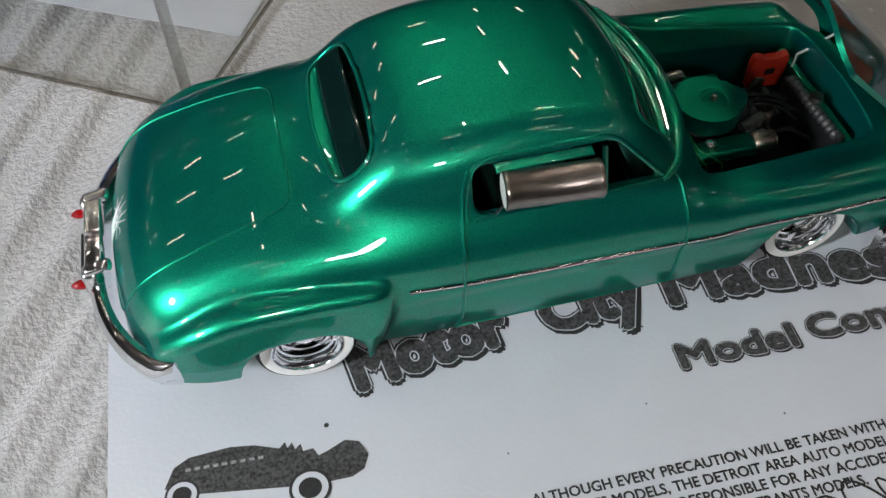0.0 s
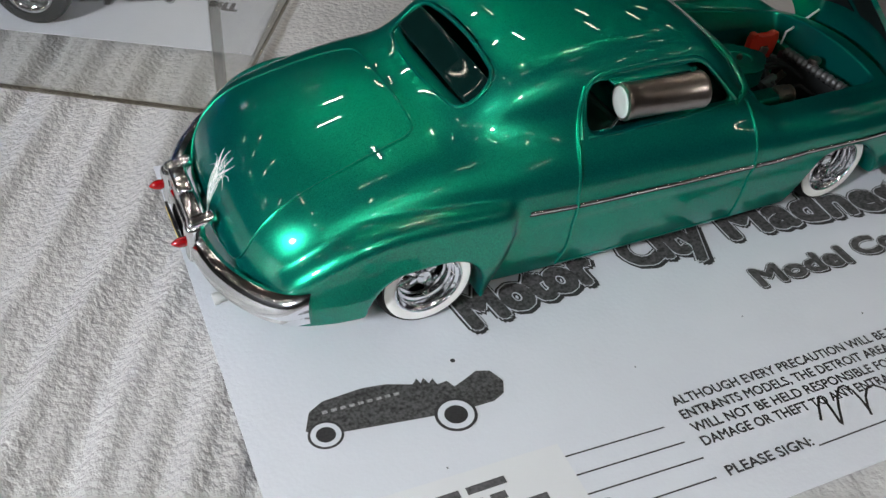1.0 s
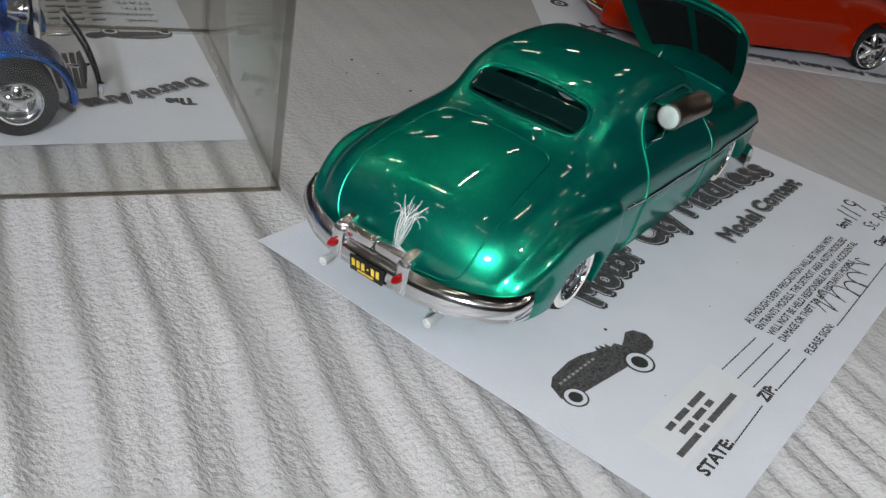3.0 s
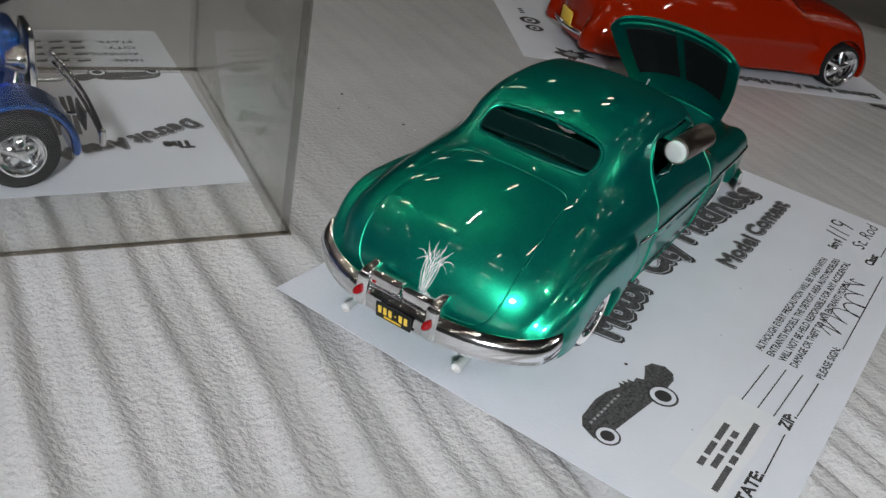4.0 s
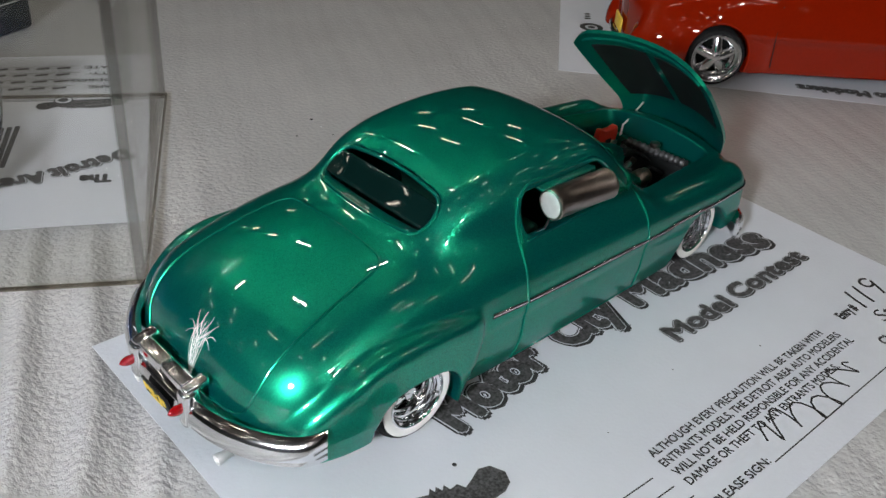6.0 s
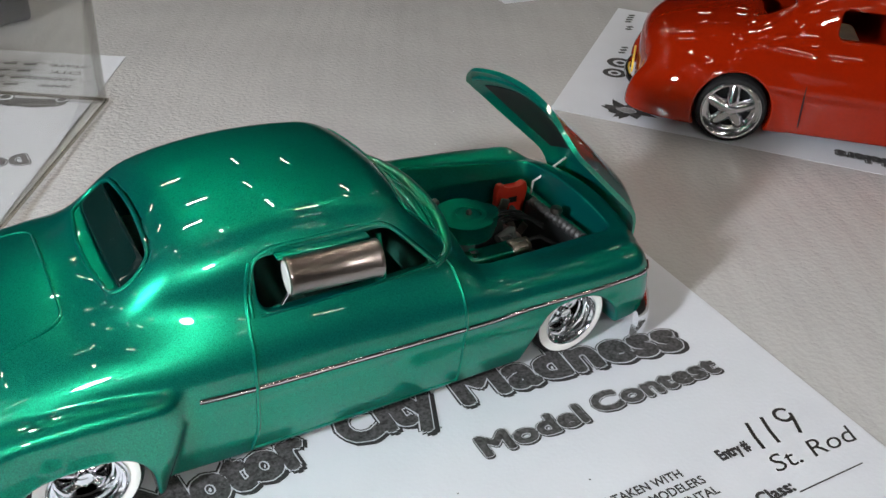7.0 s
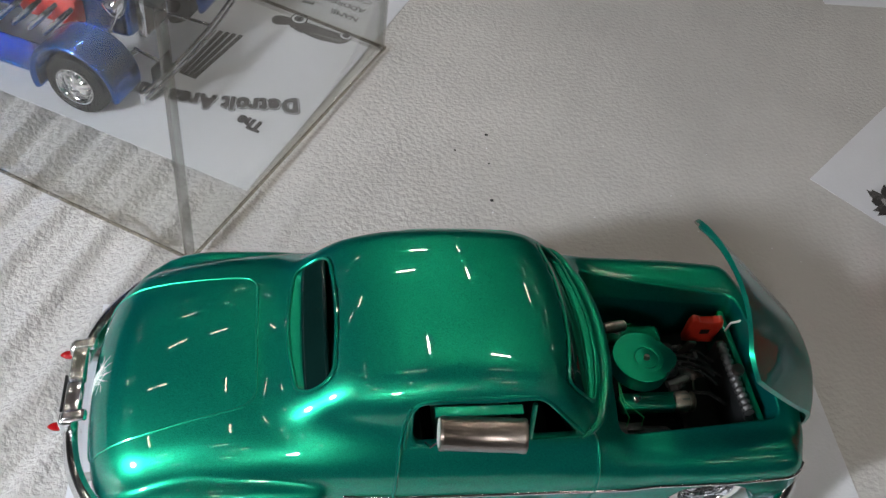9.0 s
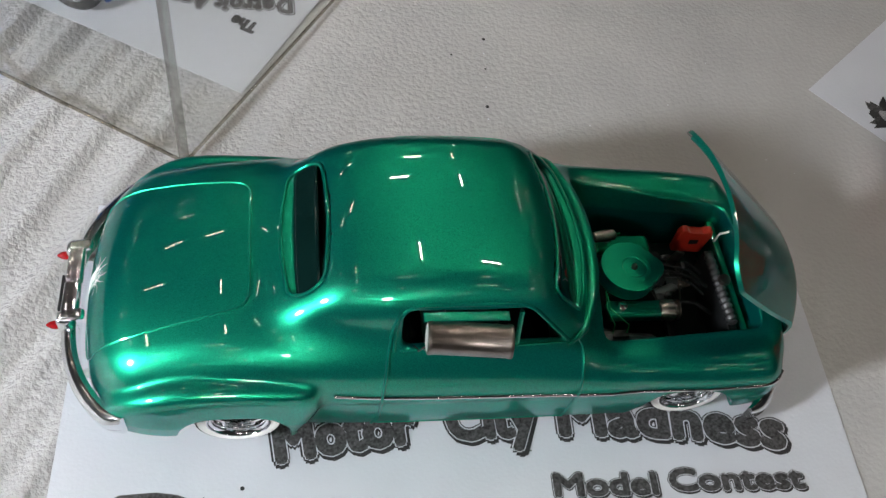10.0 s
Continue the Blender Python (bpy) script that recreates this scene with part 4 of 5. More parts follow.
# ---- papers and print ----
def text_mesh(text, size, x, y, z, turn, mat, parent, name="text", width=0.0, bold=0.0, shear=0.0, label="", height=0.0, stretch=None):
    """Flat lettering in Blender's own font; width and height stretch it to those lengths, bold thickens its strokes."""
    cu = bpy.data.curves.new("lettering", "FONT")
    cu.body, cu.size, cu.shear = text, 1.0, shear
    cu.resolution_u = 3
    tmp = bpy.data.objects.new("lettering", cu)
    me = bpy.data.meshes.new_from_object(tmp)
    bpy.data.objects.remove(tmp)
    xs = [v.co.x for v in me.vertices]
    ys = [v.co.y for v in me.vertices]
    kx = (width - 2 * bold) / (max(xs) - min(xs)) if width else size
    ky = (height - 2 * bold) / max(ys) if height else size
    if stretch:
        kx, ky = stretch
        width = 1.0
    m = Matrix.Translation((x * K, y * K, z * K)) @ Matrix.Rotation(turn, 4, "Z")
    base = [((v.co.x - (min(xs) if width else 0.0)) * kx + bold, v.co.y * ky + bold) for v in me.vertices]
    polys = [tuple(p.vertices) for p in me.polygons]
    bpy.data.meshes.remove(me)
    shifts = [(0.0, 0.0)]
    if bold:
        shifts += [(bold * math.cos(math.pi * i / 4), bold * math.sin(math.pi * i / 4)) for i in range(8)]
    verts, faces = [], []
    for i, (dx, dy) in enumerate(shifts):
        n = len(verts)
        verts += [m @ Vector(((px_ + dx) * K, (py_ + dy) * K, 0.00006 * i * K)) for px_, py_ in base]
        faces += [tuple(n + k for k in f) for f in polys]
    ob = link_mesh(name, verts, faces, mat, parent, label, False, None, 1)
    return ob


def flat(name, outline, z, mat, parent, label=""):
    bm = bmesh.new()
    bm.faces.new([bm.verts.new((x, y, z)) for x, y in outline])
    bmesh.ops.triangulate(bm, faces=bm.faces[:])
    return part(name, bm, mat, parent, label, smooth=False)


def bar(x0, y0, x1, y1, w, z, mat, parent, name="printed_line", label=""):
    d = Vector((x1 - x0, y1 - y0)).normalized() * (w / 2)
    n = Vector((-d.y, d.x))
    return flat(name, [(x0 - n.x, y0 - n.y), (x1 - n.x, y1 - n.y), (x1 + n.x, y1 + n.y), (x0 + n.x, y0 + n.y)], z, mat, parent, label)


def disc(cx, cy, r0, r1, z, mat, parent, name="printed_ring", squash=1.0):
    bm = bmesh.new()
    n = 32
    a = [bm.verts.new((cx + r1 * math.cos(2 * math.pi * i / n), cy + squash * r1 * math.sin(2 * math.pi * i / n), z)) for i in range(n)]
    if r0:
        b = [bm.verts.new((cx + r0 * math.cos(2 * math.pi * i / n), cy + squash * r0 * math.sin(2 * math.pi * i / n), z)) for i in range(n)]
        for i in range(n):
            bm.faces.new((a[i], a[(i + 1) % n], b[(i + 1) % n], b[i]))
    else:
        bm.faces.new(a)
    return part(name, bm, mat, parent, smooth=False)


def sheet(name, label, w, h, at, curl=0.0, seed=1):
    """A sheet of paper w by h with its top left corner at the pose; slightly wavy."""
    ob_root = thing(name, label, "paper sheet", at=at)
    nx, ny = 36, 24
    bm = bmesh.new()
    rows = []
    for j in range(ny + 1):
        row = []
        for i in range(nx + 1):
            x, y = w * i / nx, -h * j / ny
            edge = max(0.0, (i / nx - 0.85) / 0.15) ** 2 * max(0.0, 1 - j / ny * 1.5)
            z = 0.003 + curl * edge
            row.append(bm.verts.new((x, y, z)))
        rows.append(row)
    for j in range(ny):
        for i in range(nx):
            bm.faces.new((rows[j][i], rows[j + 1][i], rows[j + 1][i + 1], rows[j][i + 1]))
    p = part("paper", bm, M["paper"], ob_root, smooth=False)
    mod = p.modifiers.new("thick", "SOLIDIFY")
    mod.thickness = 0.003 * K
    mod.offset = -1
    return ob_root


def reach(text):
    """The first and last x and the height of a run of lettering at size 1."""
    cu = bpy.data.curves.new("lettering", "FONT")
    cu.body, cu.size, cu.resolution_u = text, 1.0, 1
    tmp = bpy.data.objects.new("lettering", cu)
    me = bpy.data.meshes.new_from_object(tmp)
    bpy.data.objects.remove(tmp)
    xs, ys = [v.co.x for v in me.vertices], [v.co.y for v in me.vertices]
    bpy.data.meshes.remove(me)
    return min(xs), max(xs), max(ys)


def heading(text, x, y, width, height, root, z=0.0055, arch=None):
    """Heavy condensed lettering, letter by letter: dark outline with a drop shadow, a pale gap and worn toner inside."""
    k = height / 0.36
    lo, hi, top = reach(text)
    for i, letter in enumerate(text):
        if letter == " ":
            continue
        a, b, _ = reach(letter)
        start = reach(text[:i + 1])[1] - (b - a) - lo
        outline = None
        mid = x + (start + 0.5 * (b - a)) * width / (hi - lo)
        rise = arch(mid) if arch else 0.0
        lean = math.atan((arch(mid + 0.05) - arch(mid - 0.05)) / 0.1) if arch else 0.0
        for name, dx, dy, dz, cut, bold, mat in (("letter", 0.0, 0.0, 0.0012, 0.0, 0.042, "ink"), ("letter_shadow", 0.012, -0.014, 0.0, 0.0, 0.034, "ink"),
                                                 ("letter_gap", 0.012, 0.012, 0.0024, 0.024, 0.032, "paper"), ("letter_fill", 0.019, 0.019, 0.0036, 0.038, 0.024, "toner")):
            kx = (width - cut * k - 2 * bold * k) / (hi - lo)
            ky = (height - cut * k - 2 * bold * k) / top
            ob = text_mesh(letter, 1, x + dx * k + start * kx, y + dy * k + rise - lean * 0.5 * (b - a) * kx, z + dz, lean, M[mat], outline or root, name, 0.0, bold * k, 0, "", 0.0, (kx, ky))
            outline = outline or ob


def rod_picture(root, x, y, w, h, z, flip=1, turn=0.0):
    """A printed picture of an old open roadster: dark body, two ringed wheels."""
    body = [(0.0, 0.30), (0.03, 0.62), (0.10, 0.78), (0.30, 0.92), (0.42, 0.93), (0.55, 0.86), (0.575, 0.96), (0.59, 0.86), (0.61, 0.95), (0.63, 0.84), (0.655, 0.92), (0.67, 0.80), (0.72, 0.84), (0.75, 0.72), (0.80, 0.80), (0.88, 0.95), (0.95, 0.92), (1.0, 0.70), (0.98, 0.48), (0.92, 0.36), (0.80, 0.30), (0.60, 0.25), (0.30, 0.22), (0.10, 0.20)]
    c, s = math.cos(turn), math.sin(turn)

    def put(u, v):
        a, b = flip * u * w, v * h
        return (x + a * c - b * s, y + a * s + b * c)
    flat("printed_body", [put(u, v) for u, v in body], z, M["toner"], root, "dark printed roadster picture")
    for u, v, r in ((0.09, 0.20, 0.085), (0.715, 0.22, 0.105)):
        px, py = put(u, v)
        disc(px, py, 0, r * w, z + 0.001, M["ink"], root, "printed_tyre", 0.95)
        disc(px, py, r * w * 0.55, r * w * 0.85, z + 0.002, M["paper"], root, "printed_white_wall", 0.95)
    n = 9
    for i in range(n):
        a, b = put(0.09 + 0.4 * i / n, 0.58 + 0.16 * i / n), put(0.09 + 0.4 * (i + 0.6) / n, 0.58 + 0.16 * (i + 0.6) / n)
        bar(*a, *b, 0.05 * h, z + 0.001, M["grey_print"], root, "printed_mark")


M["grey_print"] = material("pale_grey_print", (0.30, 0.30, 0.31), 0.7, 0, 0, 0, 2000, 0.5)
M["pen"] = material("black_marker_ink", (0.012, 0.012, 0.013), 0.5)


def entry_form():
    root = sheet("entry_form", "white contest entry form with black print, under the green car", 5.33, 3.53, pose(0.124 * K, 0.99 * K, 0, 0, 0, -1.8))

    def L(x, y):
        return 1.01 * (x - 0.055), y - 0.945

    # the heading stands on a shallow arch
    def arch(x):
        return -1.982 + 0.028 * x - 0.045 * (x - 2.97) ** 2
    z = 0.0055
    for word, x0, x1 in (("Motor", 1.335, 2.30), ("City", 2.455, 3.115), ("Madness", 3.215, 4.875)):
        heading(word, x0, 0.0, x1 - x0, 0.36, root, arch=arch)
    for word, x0, x1 in (("Model", 3.135, 3.87), ("Contest", 3.93, 4.92)):
        heading(word, x0, -2.30 + 0.027 * (x0 - 3.15), x1 - x0, 0.185, root)
    rows = [("ALTHOUGH EVERY PRECAUTION WILL BE TAKEN WITH", 2.15, 4.11, -1.925), ("ENTRANTS MODELS, THE DETROIT AREA AUTO MODELERS", 2.145, 4.20, -2.015),
            ("WILL NOT BE HELD RESPONSIBLE FOR ANY ACCIDENTAL", 2.15, 4.22, -2.105), ("DAMAGE OR THEFT TO ANY ENTRANTS MODELS.", 2.15, 3.86, -2.192), ("PLEASE SIGN:", 2.16, 2.69, -2.385)]
    for text, x0, x1, y in rows:
        x, yy = L(x0, y)
        text_mesh(text, 1, x, yy, z, 0, M["ink"], root, "printed_text", x1 - x0, 0.0022, 0, "", 0.06)
    for text, x0, x1, y, hh in (("Entry #", 4.37, 4.60, -1.93, 0.085), ("Class:", 4.34, 4.60, -2.275, 0.085), ("ZIP:", 1.385, 1.575, -2.36, 0.085), ("STATE:", 0.445, 0.845, -2.365, 0.085)):
        x, yy = L(x0, y)
        text_mesh(text, 1, x, yy, z, 0, M["ink"], root, "printed_text", x1 - x0, 0.005, 0, "", hh)
    x, yy = L(4.63, -1.955)
    for step in (0.03, 0.15):
        part("handwritten_digit", tube_bm([(x + step, yy, z), (x + step + 0.02, yy + 0.10, z), (x + step + 0.055, yy + 0.205, z)], 0.013, 6, flat=0.15), M["pen"], root)
    nine = [(x + 0.345 + 0.055 * math.cos(th), yy + 0.165 + 0.05 * math.sin(th), z) for th in np.linspace(0.5, 6.2, 16)]
    part("handwritten_digit", tube_bm(nine + [(x + 0.375, yy + 0.10, z), (x + 0.33, yy + 0.005, z)], 0.012, 6, flat=0.15), M["pen"], root)
    x, yy = L(4.60, -2.13)
    text_mesh("St. Rod", 1, x, yy, z, -0.01, M["pen"], root, "handwriting", 0.66, 0.0, 0.2, "", 0.12)
    for x0, y0, x1, y1 in ((1.40, -2.0, 2.02, -2.02), (1.415, -2.115, 2.065, -2.135), (1.435, -2.228, 2.10, -2.248), (1.585, -2.355, 2.09, -2.368), (0.85, -2.358, 1.33, -2.345), (2.70, -2.395, 4.22, -2.385), (4.60, -2.29, 5.10, -2.285)):
        bar(*L(x0, y0), *L(x1, y1), 0.009, z, M["ink"], root)
    # a stuck-on address label, its lines as plain bars
    lab = flat("address_label", [L(0.41, -1.90), L(1.46, -1.92), L(1.455, -2.255), L(0.405, -2.235)], 0.0065, M["label_paper"], root, "white stuck-on label with unreadable lines")
    for x0, y, words in ((0.62, -2.025, (0.09, 0.15, 0.20)), (0.66, -2.10, (0.15, 0.14, 0.08)), (0.47, -2.178, (0.27, 0.09, 0.38))):
        for w in words:
            bar(*L(x0, y + 0.01), *L(x0 + w, y + 0.01), 0.042, 0.0085, M["grey_bar"], lab, "label_bar")
            x0 += w + 0.035
    # the signature as one plain looped pen stroke
    pts = []
    for i in range(60):
        u = i / 59
        px_, py_ = L(2.82 + 1.15 * u + 0.05 * math.sin(u * 37), -2.27 + 0.11 * math.sin(u * 40) * (1 - 0.35 * u) + 0.05 * math.sin(u * 9))
        pts.append((px_, py_, z))
    part("pen_stroke", tube_bm(pts, 0.008, 6, flat=0.15), M["pen"], root, "unreadable looped pen stroke")
    rod_picture(root, *L(0.322, -1.533), 1.05, 0.36, z, 1, -0.17)
    for x0, y0, r in ((1.197, -1.245, 0.014), (3.05, -1.02, 0.006), (2.1, -1.62, 0.005), (2.9, -1.5, 0.005), (3.6, -1.72, 0.006), (0.9, -1.86, 0.005)):
        disc(*L(x0, y0), 0, r, z, M["ink"], root, "ink_speck")


M["label_paper"] = material("label_paper", (0.58, 0.595, 0.62), 0.7, 0, 0, 0, 60, 0.02)
M["grey_bar"] = material("grey_print_bar", (0.07, 0.07, 0.075), 0.7, 0, 0, 0, 1500, 0.4)
entry_form()


def club_form(name, label, at, words, head=-1.20, tall=0.25, arch=None):
    """A club form: header lines, roadster picture, ruled name lines."""
    root = sheet(name, label, 5.40, 3.493, at)
    z = 0.0055
    text_mesh("The", 1, 0.28, head + 0.43, z, 0, M["ink"], root, "heading_outline", 0.26, 0.012, 0, "", 0.15)
    heading("Detroit Area Auto Modelers", 0.20, head, words, tall, root, arch=arch)
    rod_picture(root, 0.20, -2.40, 0.84, 0.28, z, 1, 0.0)
    for i, word in enumerate(("NAME:", "ADDRESS:", "CITY:", "STATE:")):
        text_mesh(word, 1, 0.30, -2.68 - 0.17 * i, z, 0, M["ink"], root, "printed_text", 0.10 * len(word) * 0.62, 0.003, 0, "", 0.075)
        bar(0.72, -2.69 - 0.17 * i, 1.9, -2.69 - 0.17 * i, 0.008, z, M["ink"], root)
        for k in range(5):
            bar(0.80 + 0.2 * k, -2.65 - 0.17 * i, 0.93 + 0.2 * k, -2.63 - 0.17 * i, 0.05, z, M["grey_bar"], root, "handwritten_bar")
    return root


form2 = club_form("club_form", "white printed club form under the clear case", pose(1.13 * K, 2.165 * K, 0, 0, 0, 150.4), 2.3, -1.23, 0.22, lambda x: 0.53 * (1 - ((x - 1.9) / 1.66) ** 2))
for k in range(5):
    bar(1.17 + 0.045 * k, -1.0, 1.14 + 0.066 * k, -1.80 + 0.015 * k, 0.045, 0.0055, M["toner"], form2, "printed_stripe")
form3 = club_form("club_form", "white printed club form under the orange-red car", pose((6.30 + 5.40 * math.cos(radians(-50))) * K, (2.36 + 5.40 * math.sin(radians(-50))) * K, 0, 0, 0, 130), 2.5, -0.36, 0.20)


# ---- clear display case ----
def display_case():
    root = thing("display_case", "clear acrylic display case standing over a blue model car", "display case", at=pose(0.72 * K, 1.41 * K, 0.006 * K, 0, 0, 58.2))
    # local x runs along the short side, local y along the long side
    w, d, h, t = 3.2, 6.1, 2.25, 0.06
    for name, c, s in (("end_pane", (w / 2, t / 2, h / 2), (w, t, h)), ("end_pane", (w / 2, d - t / 2, h / 2), (w, t, h)),
                       ("side_pane", (t / 2, d / 2, h / 2), (t, d - 2 * t - 0.004, h)), ("side_pane", (w - t / 2, d / 2, h / 2), (t, d - 2 * t - 0.004, h))):
        part(name, box_bm(*c, *s, 0.008), M["acrylic"], root, "clear acrylic pane")
    part("top_pane", box_bm(w / 2, d / 2, h + t / 2 + 0.004, w, d, t, 0.008), M["acrylic"], root, "clear acrylic top")
    for o in root.children:
        o.visible_shadow = False
    for x, y in ((0.02, 0.02), (w - 0.02, 0.02), (0.02, d - 0.02), (w - 0.02, d - 0.02)):
        joint = part("corner_joint", box_bm(x, y, h / 2, 0.06, 0.06, h - 0.01, 0.01), M["joint"], root, "cloudy glued corner of the case")
        joint.visible_shadow = False
    for c, s in (((w / 2, -0.012, 0.02), (w + 0.06, 0.022, 0.035)), ((-0.012, d / 2, 0.02), (0.022, d, 0.035)), ((w + 0.012, d / 2, 0.02), (0.022, d, 0.035))):
        part("foot_rim", box_bm(*c, *s, 0.01), M["amber_edge"], root, "amber-tinted acrylic foot rim")


M["joint"] = clear_pane("frosted_glue_joint", (0.80, 0.80, 0.79))
M["amber_edge"] = clear_pane("amber_tinted_acrylic", (0.66, 0.63, 0.58))
display_case()


# ---- blue hot rod in the case ----
def blue_body(x, y, z):
    a = np.abs(y)
    nose = smax(smax(a - (0.27 + 0.10 * np.clip((-x - 0.5) / 1.6, 0, 1)), z - (0.98 - 0.10 * a**2), 0.10), smax(x + 0.58, -2.3 - x, 0.08), 0.08)
    nose = smax(nose, 0.42 - z, 0.05)
    cab = smax(smax(a - 0.64, z - 1.02, 0.16), smax(x + 2.15, -3.75 - x, 0.18), 0.15)
    cab = smax(cab, 0.30 - z, 0.05)
    f = smin(nose, cab, 0.12)
    for wx, r in ((-0.76, 0.41), (-3.35, 0.52)):
        d = np.sqrt((x - wx) ** 2 + ((z - 0.30) * 1.02) ** 2)
        arc = smax(np.abs(d - r + 0.02) - 0.035 + 0.0 * x, np.abs(a - 0.74) - 0.21, 0.06)
        arc = smax(arc, 0.24 - z - 0.25 * np.clip(wx - x, 0, 1), 0.05)
        f = smin(f, arc, 0.04)
    board = smax(smax(np.abs(z - 0.25) - 0.03, np.abs(a - 0.68) - 0.17, 0.04), np.abs(x + 2.1) - 0.9, 0.05)
    return smin(f, board, 0.05)


def blue_car():
    root = thing("model_car", "metallic blue fendered hot rod model with chrome, inside the clear case", "model car", at=pose(0.76 * K, 3.60 * K, 0.006 * K, 0, 0, -25))
    v, q, n = skin(blue_body, (-4.0, -0.98, 0.15), (-0.3, 0.98, 1.12), 0.026)
    link_mesh("body", v.tolist(), q.tolist(), M["blue"], root, "metallic blue body", True, n.tolist())
    for x, r in ((-0.76, 0.29), (-3.35, 0.38)):
        for s in (-1, 1):
            wheel(root, x, s * 0.90, s, r, 0.32, False, 0.60)
    part("grille", box_bm(-0.52, 0, 0.68, 0.06, 0.42, 0.56, 0.05, segs=3), M["chrome"], root, "chrome grille shell")
    for i in range(11):
        part("grille_bar", box_bm(-0.485, -0.15 + 0.03 * i, 0.66, 0.014, 0.009, 0.44), M["dull_metal"], root)
    for s in (-1, 1):
        part("headlight", lathe_bm([(0.001, -0.14), (0.06, -0.12), (0.10, -0.05), (0.115, 0.0), (0.11, 0.015), (0.08, 0.03), (0.001, 0.04)], (-0.62, s * 0.33, 0.80), "x", 28), M["chrome"], root, "round chrome headlight")
        part("headlight_stand", tube_bm([(-0.66, s * 0.33, 0.70), (-0.70, s * 0.40, 0.56), (-0.72, s * 0.44, 0.45)], 0.02, 8), M["chrome"], root)
        part("front_axle_arm", tube_bm([(-0.55, s * 0.25, 0.30), (-0.68, s * 0.5, 0.28), (-0.76, s * 0.66, 0.30)], 0.025, 8), M["chrome"], root)
        part("bumper_bracket", tube_bm([(-0.55, s * 0.3, 0.36), (-0.25, s * 0.34, 0.33), (-0.15, s * 0.34, 0.34)], 0.016, 8), M["chrome"], root)
    for z in (0.30, 0.38):
        part("front_bumper", tube_bm([(-0.11 - 0.05 * (y / 0.83) ** 2, y, z) for y in np.linspace(-0.83, 0.83, 21)], 0.016, 8), M["chrome"], root, "thin chrome nerf bar")
    part("number_plate", box_bm(-0.22, -0.42, 0.36, 0.02, 0.30, 0.16, 0.01), M["black"], root, "small dark plate with a pale rim")
    for y in (-0.83, 0.83):
        part("bumper_end", tube_bm([(-0.16, y, 0.28), (-0.16, y, 0.40)], 0.026, 8), M["chrome"], root)
    part("engine", box_bm(-1.3, 0, 0.60, 0.6, 0.82, 0.30, 0.06), M["red_plastic"], root, "red engine side")
    for i in range(4):
        for s in (-1, 1):
            part("header_pipe", tube_bm([(-1.05 - 0.15 * i, s * 0.40, 0.66), (-1.08 - 0.15 * i, s * 0.52, 0.62), (-1.25 - 0.15 * i, s * 0.56, 0.45)], 0.028, 8), M["chrome"], root)
    part("windscreen", box_bm(-2.2, 0, 1.12, 0.03, 1.1, 0.28, 0.01, turn=Matrix.Rotation(radians(-20), 4, "Y")), M["glass"], root)
    part("windscreen_frame", tube_bm([(-2.14, -0.56, 0.98), (-2.25, -0.56, 1.27), (-2.25, 0.56, 1.27), (-2.14, 0.56, 0.98)], 0.018, 8), M["chrome"], root)
    part("seat", box_bm(-2.95, 0, 0.95, 0.5, 1.0, 0.22, 0.06, segs=3), M["red_plastic"], root, "dark red seat")


blue_car()


# ---- orange-red coupe ----
def red_body(x, y, z):
    a = np.abs(y)
    deck = profile_red(x)
    f = smax(smax(a - (0.80 - 0.10 * np.clip((x - 2.6) / 1.6, 0, 1) - 0.10 * np.clip((0.6 - x) / 0.9, 0, 1)), z - (deck - 0.16 * a**2), 0.26), smax(-0.92 + 0.30 * a**2 - x, x - 3.26, 0.25), 0.2)
    f = smax(f, 0.16 - z, 0.05)
    roof = smax(smax(a - (0.70 - 0.28 * (z - 0.9)), z - (1.50 - 0.16 * ((x - 1.1) / 0.6) ** 2 - 0.15 * a**2), 0.2), x - 2.05 + 0.8 * (z - 0.95), 0.12)
    roof = smax(roof, -0.25 + 0.9 * (z - 0.95) - x, 0.3)
    roof = smax(roof, 0.6 - z, 0.05)
    f = smin(f, roof, 0.14)
    for wx, top, rx in ((-0.10, 0.84, 0.78), (2.90, 0.76, 0.62)):
        e = np.sqrt(((x - wx + 0.10) / rx) ** 2 + ((z - 0.24) / (top - 0.24)) ** 2 + ((a - 0.60) / 0.31) ** 2) - 1
        e = smax(e * 0.36, 0.17 - z, 0.03)
        f = smin(f, e, 0.06)
    arch = np.minimum(np.sqrt(x**2 + (z - 0.33) ** 2), np.sqrt((x - 2.88) ** 2 + (z - 0.31) ** 2)) - 0.355
    arch = np.maximum(arch, 0.55 - a)
    side = smax(smax(z - 1.30, 1.06 - z, 0.04), smax(0.78 - x, 0.75 * (x - 1.62) + 0.66 * (z - 1.2), 0.08), 0.06)
    side = np.maximum(side, 0.4 - a)
    back = np.maximum(smax(smax(a - 0.36, z - 1.30, 0.08), 1.10 - z, 0.08), x - 0.4)
    hollow = np.maximum(np.maximum(f + 0.06, 0.1 - x), np.maximum(x - 2.2, 0.3 - z))
    return smax(f, -np.minimum(np.minimum(arch, side), np.minimum(back, hollow)), 0.02)


profile_red = profile([(-1.1, 0.80), (-0.7, 0.95), (-0.2, 1.07), (0.2, 1.10), (0.8, 1.10), (1.6, 1.04), (2.2, 1.02), (2.8, 0.98), (3.1, 0.90), (3.5, 0.74)], 0.12)


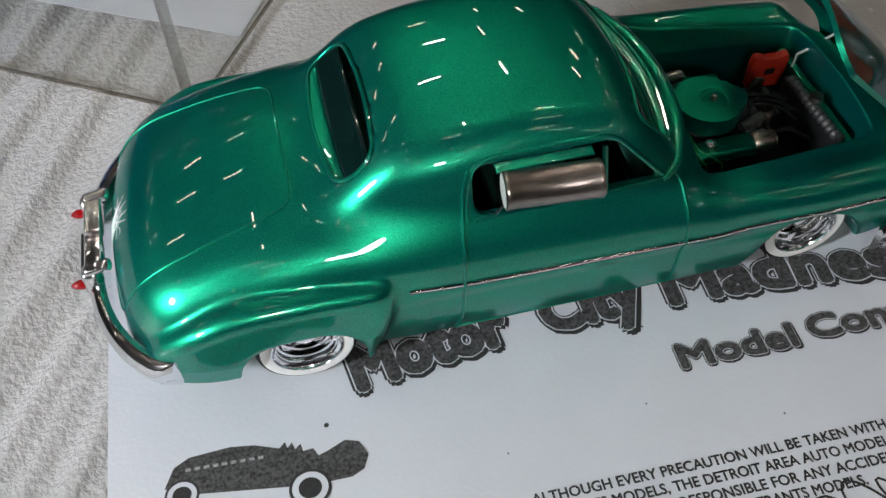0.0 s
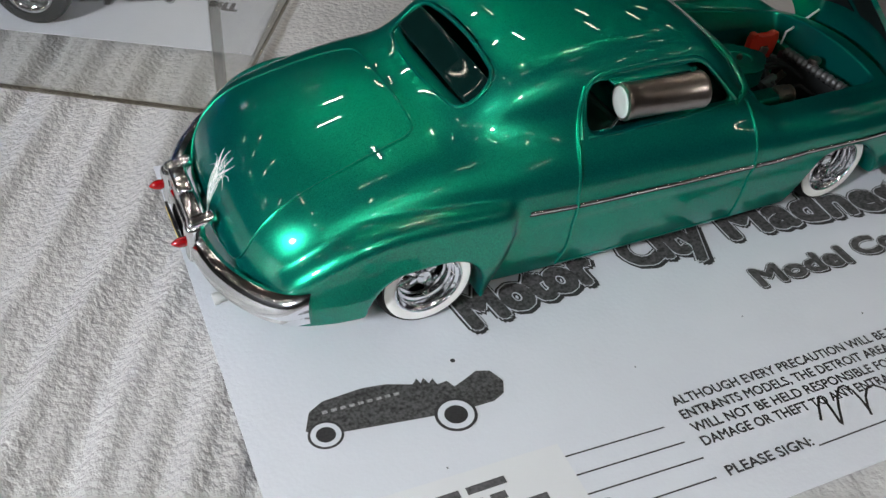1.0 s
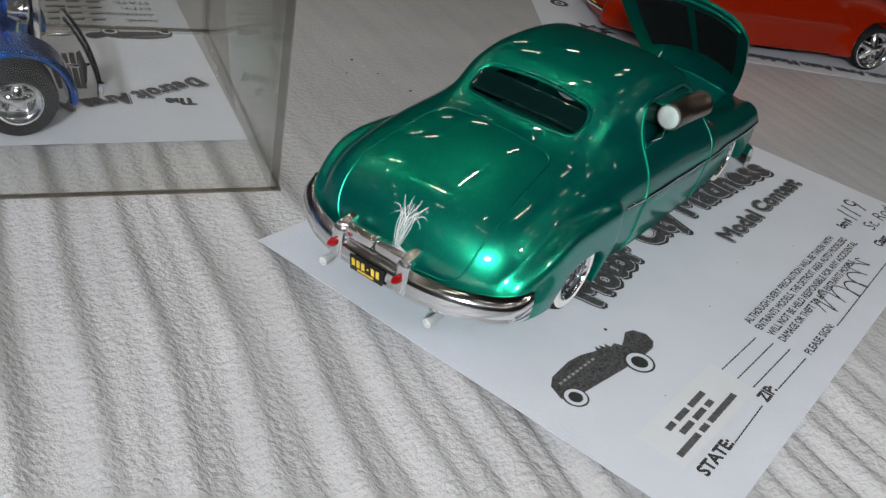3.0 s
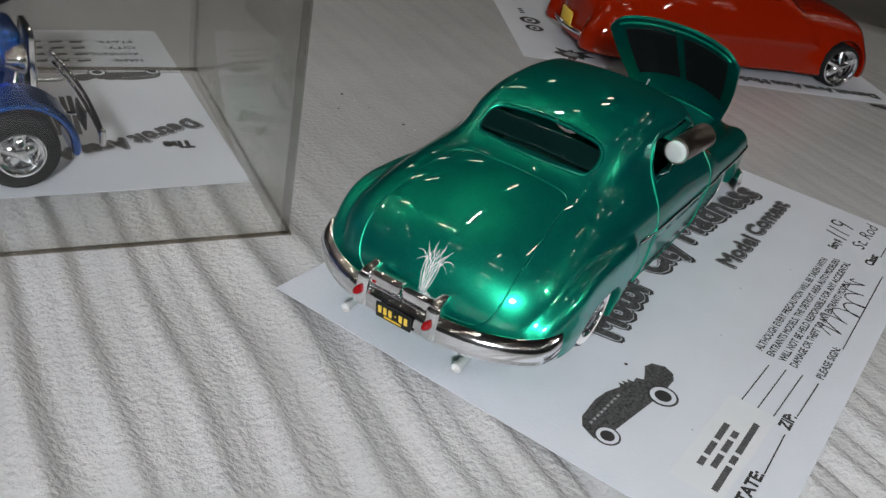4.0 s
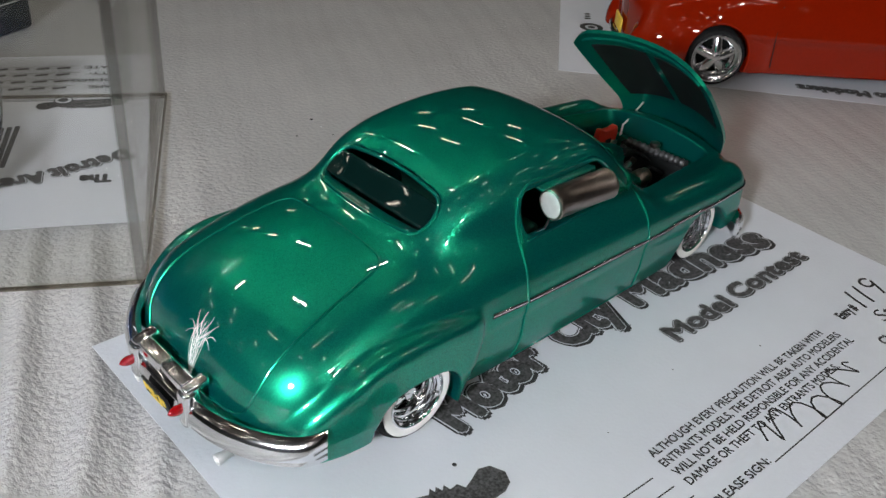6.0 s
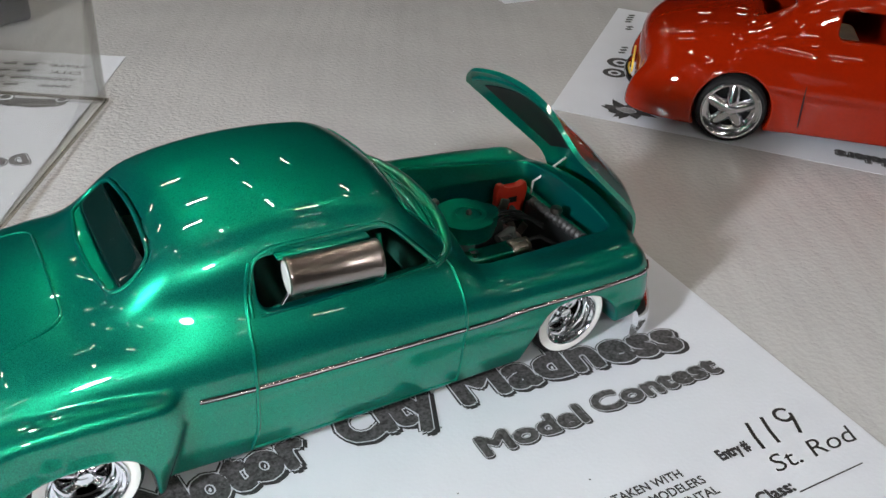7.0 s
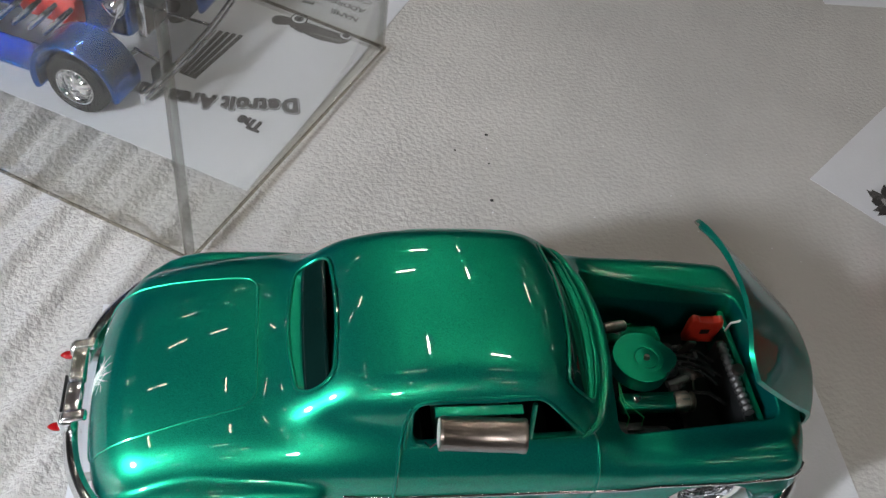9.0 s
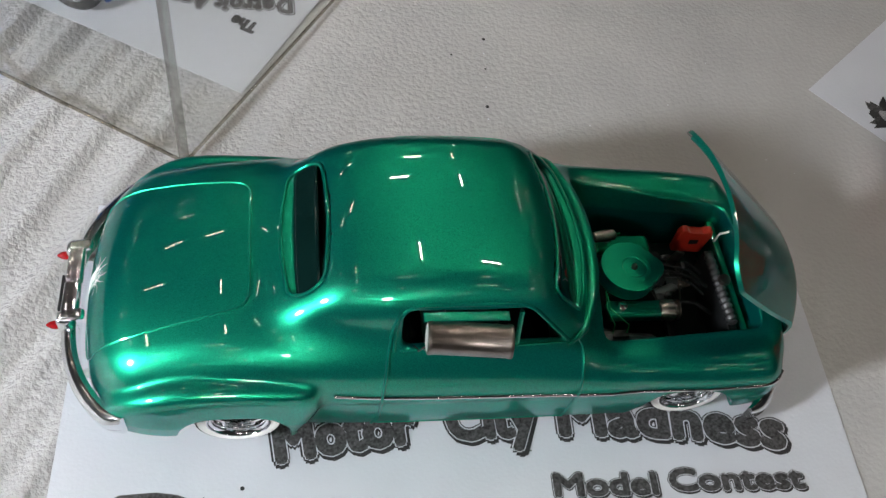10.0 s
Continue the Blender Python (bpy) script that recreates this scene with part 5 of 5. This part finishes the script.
def red_car():
    root = thing("model_car", "glossy orange-red coupe model on chrome wheels, on a printed form", "model car", at=pose(7.95 * K, 1.68 * K, 0.005 * K, 0, 0, -42.5))
    v, q, n = skin(red_body, (-1.15, -1.0, 0.1), (3.65, 1.0, 1.6), 0.024)
    link_mesh("body", v.tolist(), q.tolist(), M["orange"], root, "glossy orange-red body", True, n.tolist())
    for x, r in ((0.0, 0.325), (2.88, 0.30)):
        for s in (-1, 1):
            wheel(root, x, s * 0.82, s, r, 0.26, False, 0.84)
    part("seat", box_bm(0.9, 0, 0.62, 0.5, 1.1, 0.5, 0.08, segs=3), M["tan"], root, "tan seat")
    part("steering_wheel", tube_bm([(1.65 + 0.06 * math.sin(a), 0.3 + 0.17 * math.cos(a), 0.98 + 0.16 * math.sin(a)) for a in np.linspace(0, 2 * math.pi, 24, endpoint=False)], 0.016, 6, closed=True), M["white_rubber"], root)
    part("chassis", box_bm(1.35, 0, 0.20, 3.6, 1.0, 0.08, 0.02), M["black"], root)
    for s in (-1, 1):
        part("tail_light", lathe_bm([(0.001, -0.04), (0.04, -0.03), (0.05, 0.0), (0.05, 0.03)], (-0.80, s * 0.5, 0.48), "x", 18), M["ruby"], root)
        part("door_seam", tube_bm([(0.62, s * 0.815, 0.25), (0.60, s * 0.825, 0.6), (0.62, s * 0.77, 0.92)], 0.006, 6), M["black"], root)
    part("number_plate", box_bm(-0.95, 0.0, 0.40, 0.02, 0.34, 0.17, 0.01), M["yellow"], root, "small yellow plate")
    part("bumper", tube_bm([(-1.0 + 0.3 * (y / 0.8) ** 2, y, 0.30) for y in np.linspace(-0.75, 0.75, 25)], 0.03, 8), M["chrome"], root)


M["tan"] = material("tan_vinyl", (0.35, 0.27, 0.18), 0.5, 0, 0, 0, 200, 0.15)
red_car()
# printed ornament by the corner of that form: dark blades round a pale oval
for i in range(16):
    th = 2 * math.pi * i / 16 + 0.2 * math.sin(3 * i)
    far = 1.0 + 0.28 * math.sin(5.0 * i)
    c, d = math.cos(th), math.sin(th)
    tip = (4.69 + 0.27 * far * c, -0.31 + 0.20 * far * d)
    bend = (4.69 + 0.20 * c - 0.06 * d, -0.31 + 0.14 * d + 0.06 * c)
    flat("printed_flame", [(4.69 + 0.10 * c + 0.05 * d, -0.31 + 0.07 * d - 0.05 * c), tip, bend, (4.69 + 0.09 * c - 0.07 * d, -0.31 + 0.06 * d + 0.07 * c)], 0.0055 + 0.0002 * i, M["ink"] if i % 3 else M["toner"], form3)
disc(4.70, -0.30, 0, 0.10, 0.0100, M["grey_print"], form3, "printed_oval", 0.55)
for cx, cy, r in ((5.0, -1.24, 0.13), (5.0, -1.57, 0.15)):
    disc(cx, cy, r * 0.55, r, 0.0055, M["ink"], form3)
    disc(cx, cy, 0, r * 0.3, 0.0055, M["ink"], form3)
for cx, cy, n in ((5.06, -2.0, 3), (5.14, -2.75, 2), (5.2, -3.2, 4)):
    for k in range(n):
        bar(cx - 0.05, cy - 0.1 + 0.09 * k, cx + 0.02, cy - 0.06 + 0.09 * k, 0.05, 0.0055, M["ink"], form3, "printed_bar")

# ---- farther sheet and dark base behind the case ----
sheet("paper_sheet", "plain white sheet lying on the table cover", 5.4, 3.493, pose(7.78 * K, (5.27 + 3.49) * K, 0, 0, 0, -2))


def dark_base():
    root = thing("display_stand", "black display stand with a chrome edge behind the clear case", "display base", at=pose(2.1 * K, 6.6 * K, 0, 0, 0, 20))
    part("plinth", box_bm(-1.6, 0.9, 0.20, 3.4, 1.8, 0.40, 0.06, segs=3), M["black"], root)
    part("edge_strip", tube_bm([(-3.2, 0.02, 0.36), (0.0, 0.02, 0.36), (0.06, 0.1, 0.36), (0.06, 1.7, 0.36)], 0.03, 8), M["chrome"], root)


dark_base()
# small crumbs and marks on the cover
def specks():
    rng = random.Random(21)
    spots = [(3.27, 2.90, 0.018), (3.25, 2.72, 0.009), (3.24, 2.52, 0.011), (3.22, 2.30, 0.008), (3.197, 2.06, 0.018), (3.19, 1.92, 0.010), (2.95, 2.69, 0.012)]
    for x, y, r in spots + [(rng.uniform(1.5, 8.5), rng.uniform(1.2, 5.5), rng.uniform(0.004, 0.009)) for _ in range(26)]:
        ob = part("crumb", lathe_bm([(r * 0.6, 0.0), (r, r * 0.25), (r * 0.5, r * 0.5), (0.001, r * 0.55)], (x, y, 0.0), "z", 7), M["rubber"] if r > 0.01 else M["paper"])
        tagged(ob, "tiny crumb lying on the table cover", "crumb", "crumbs on the cover")


specks()
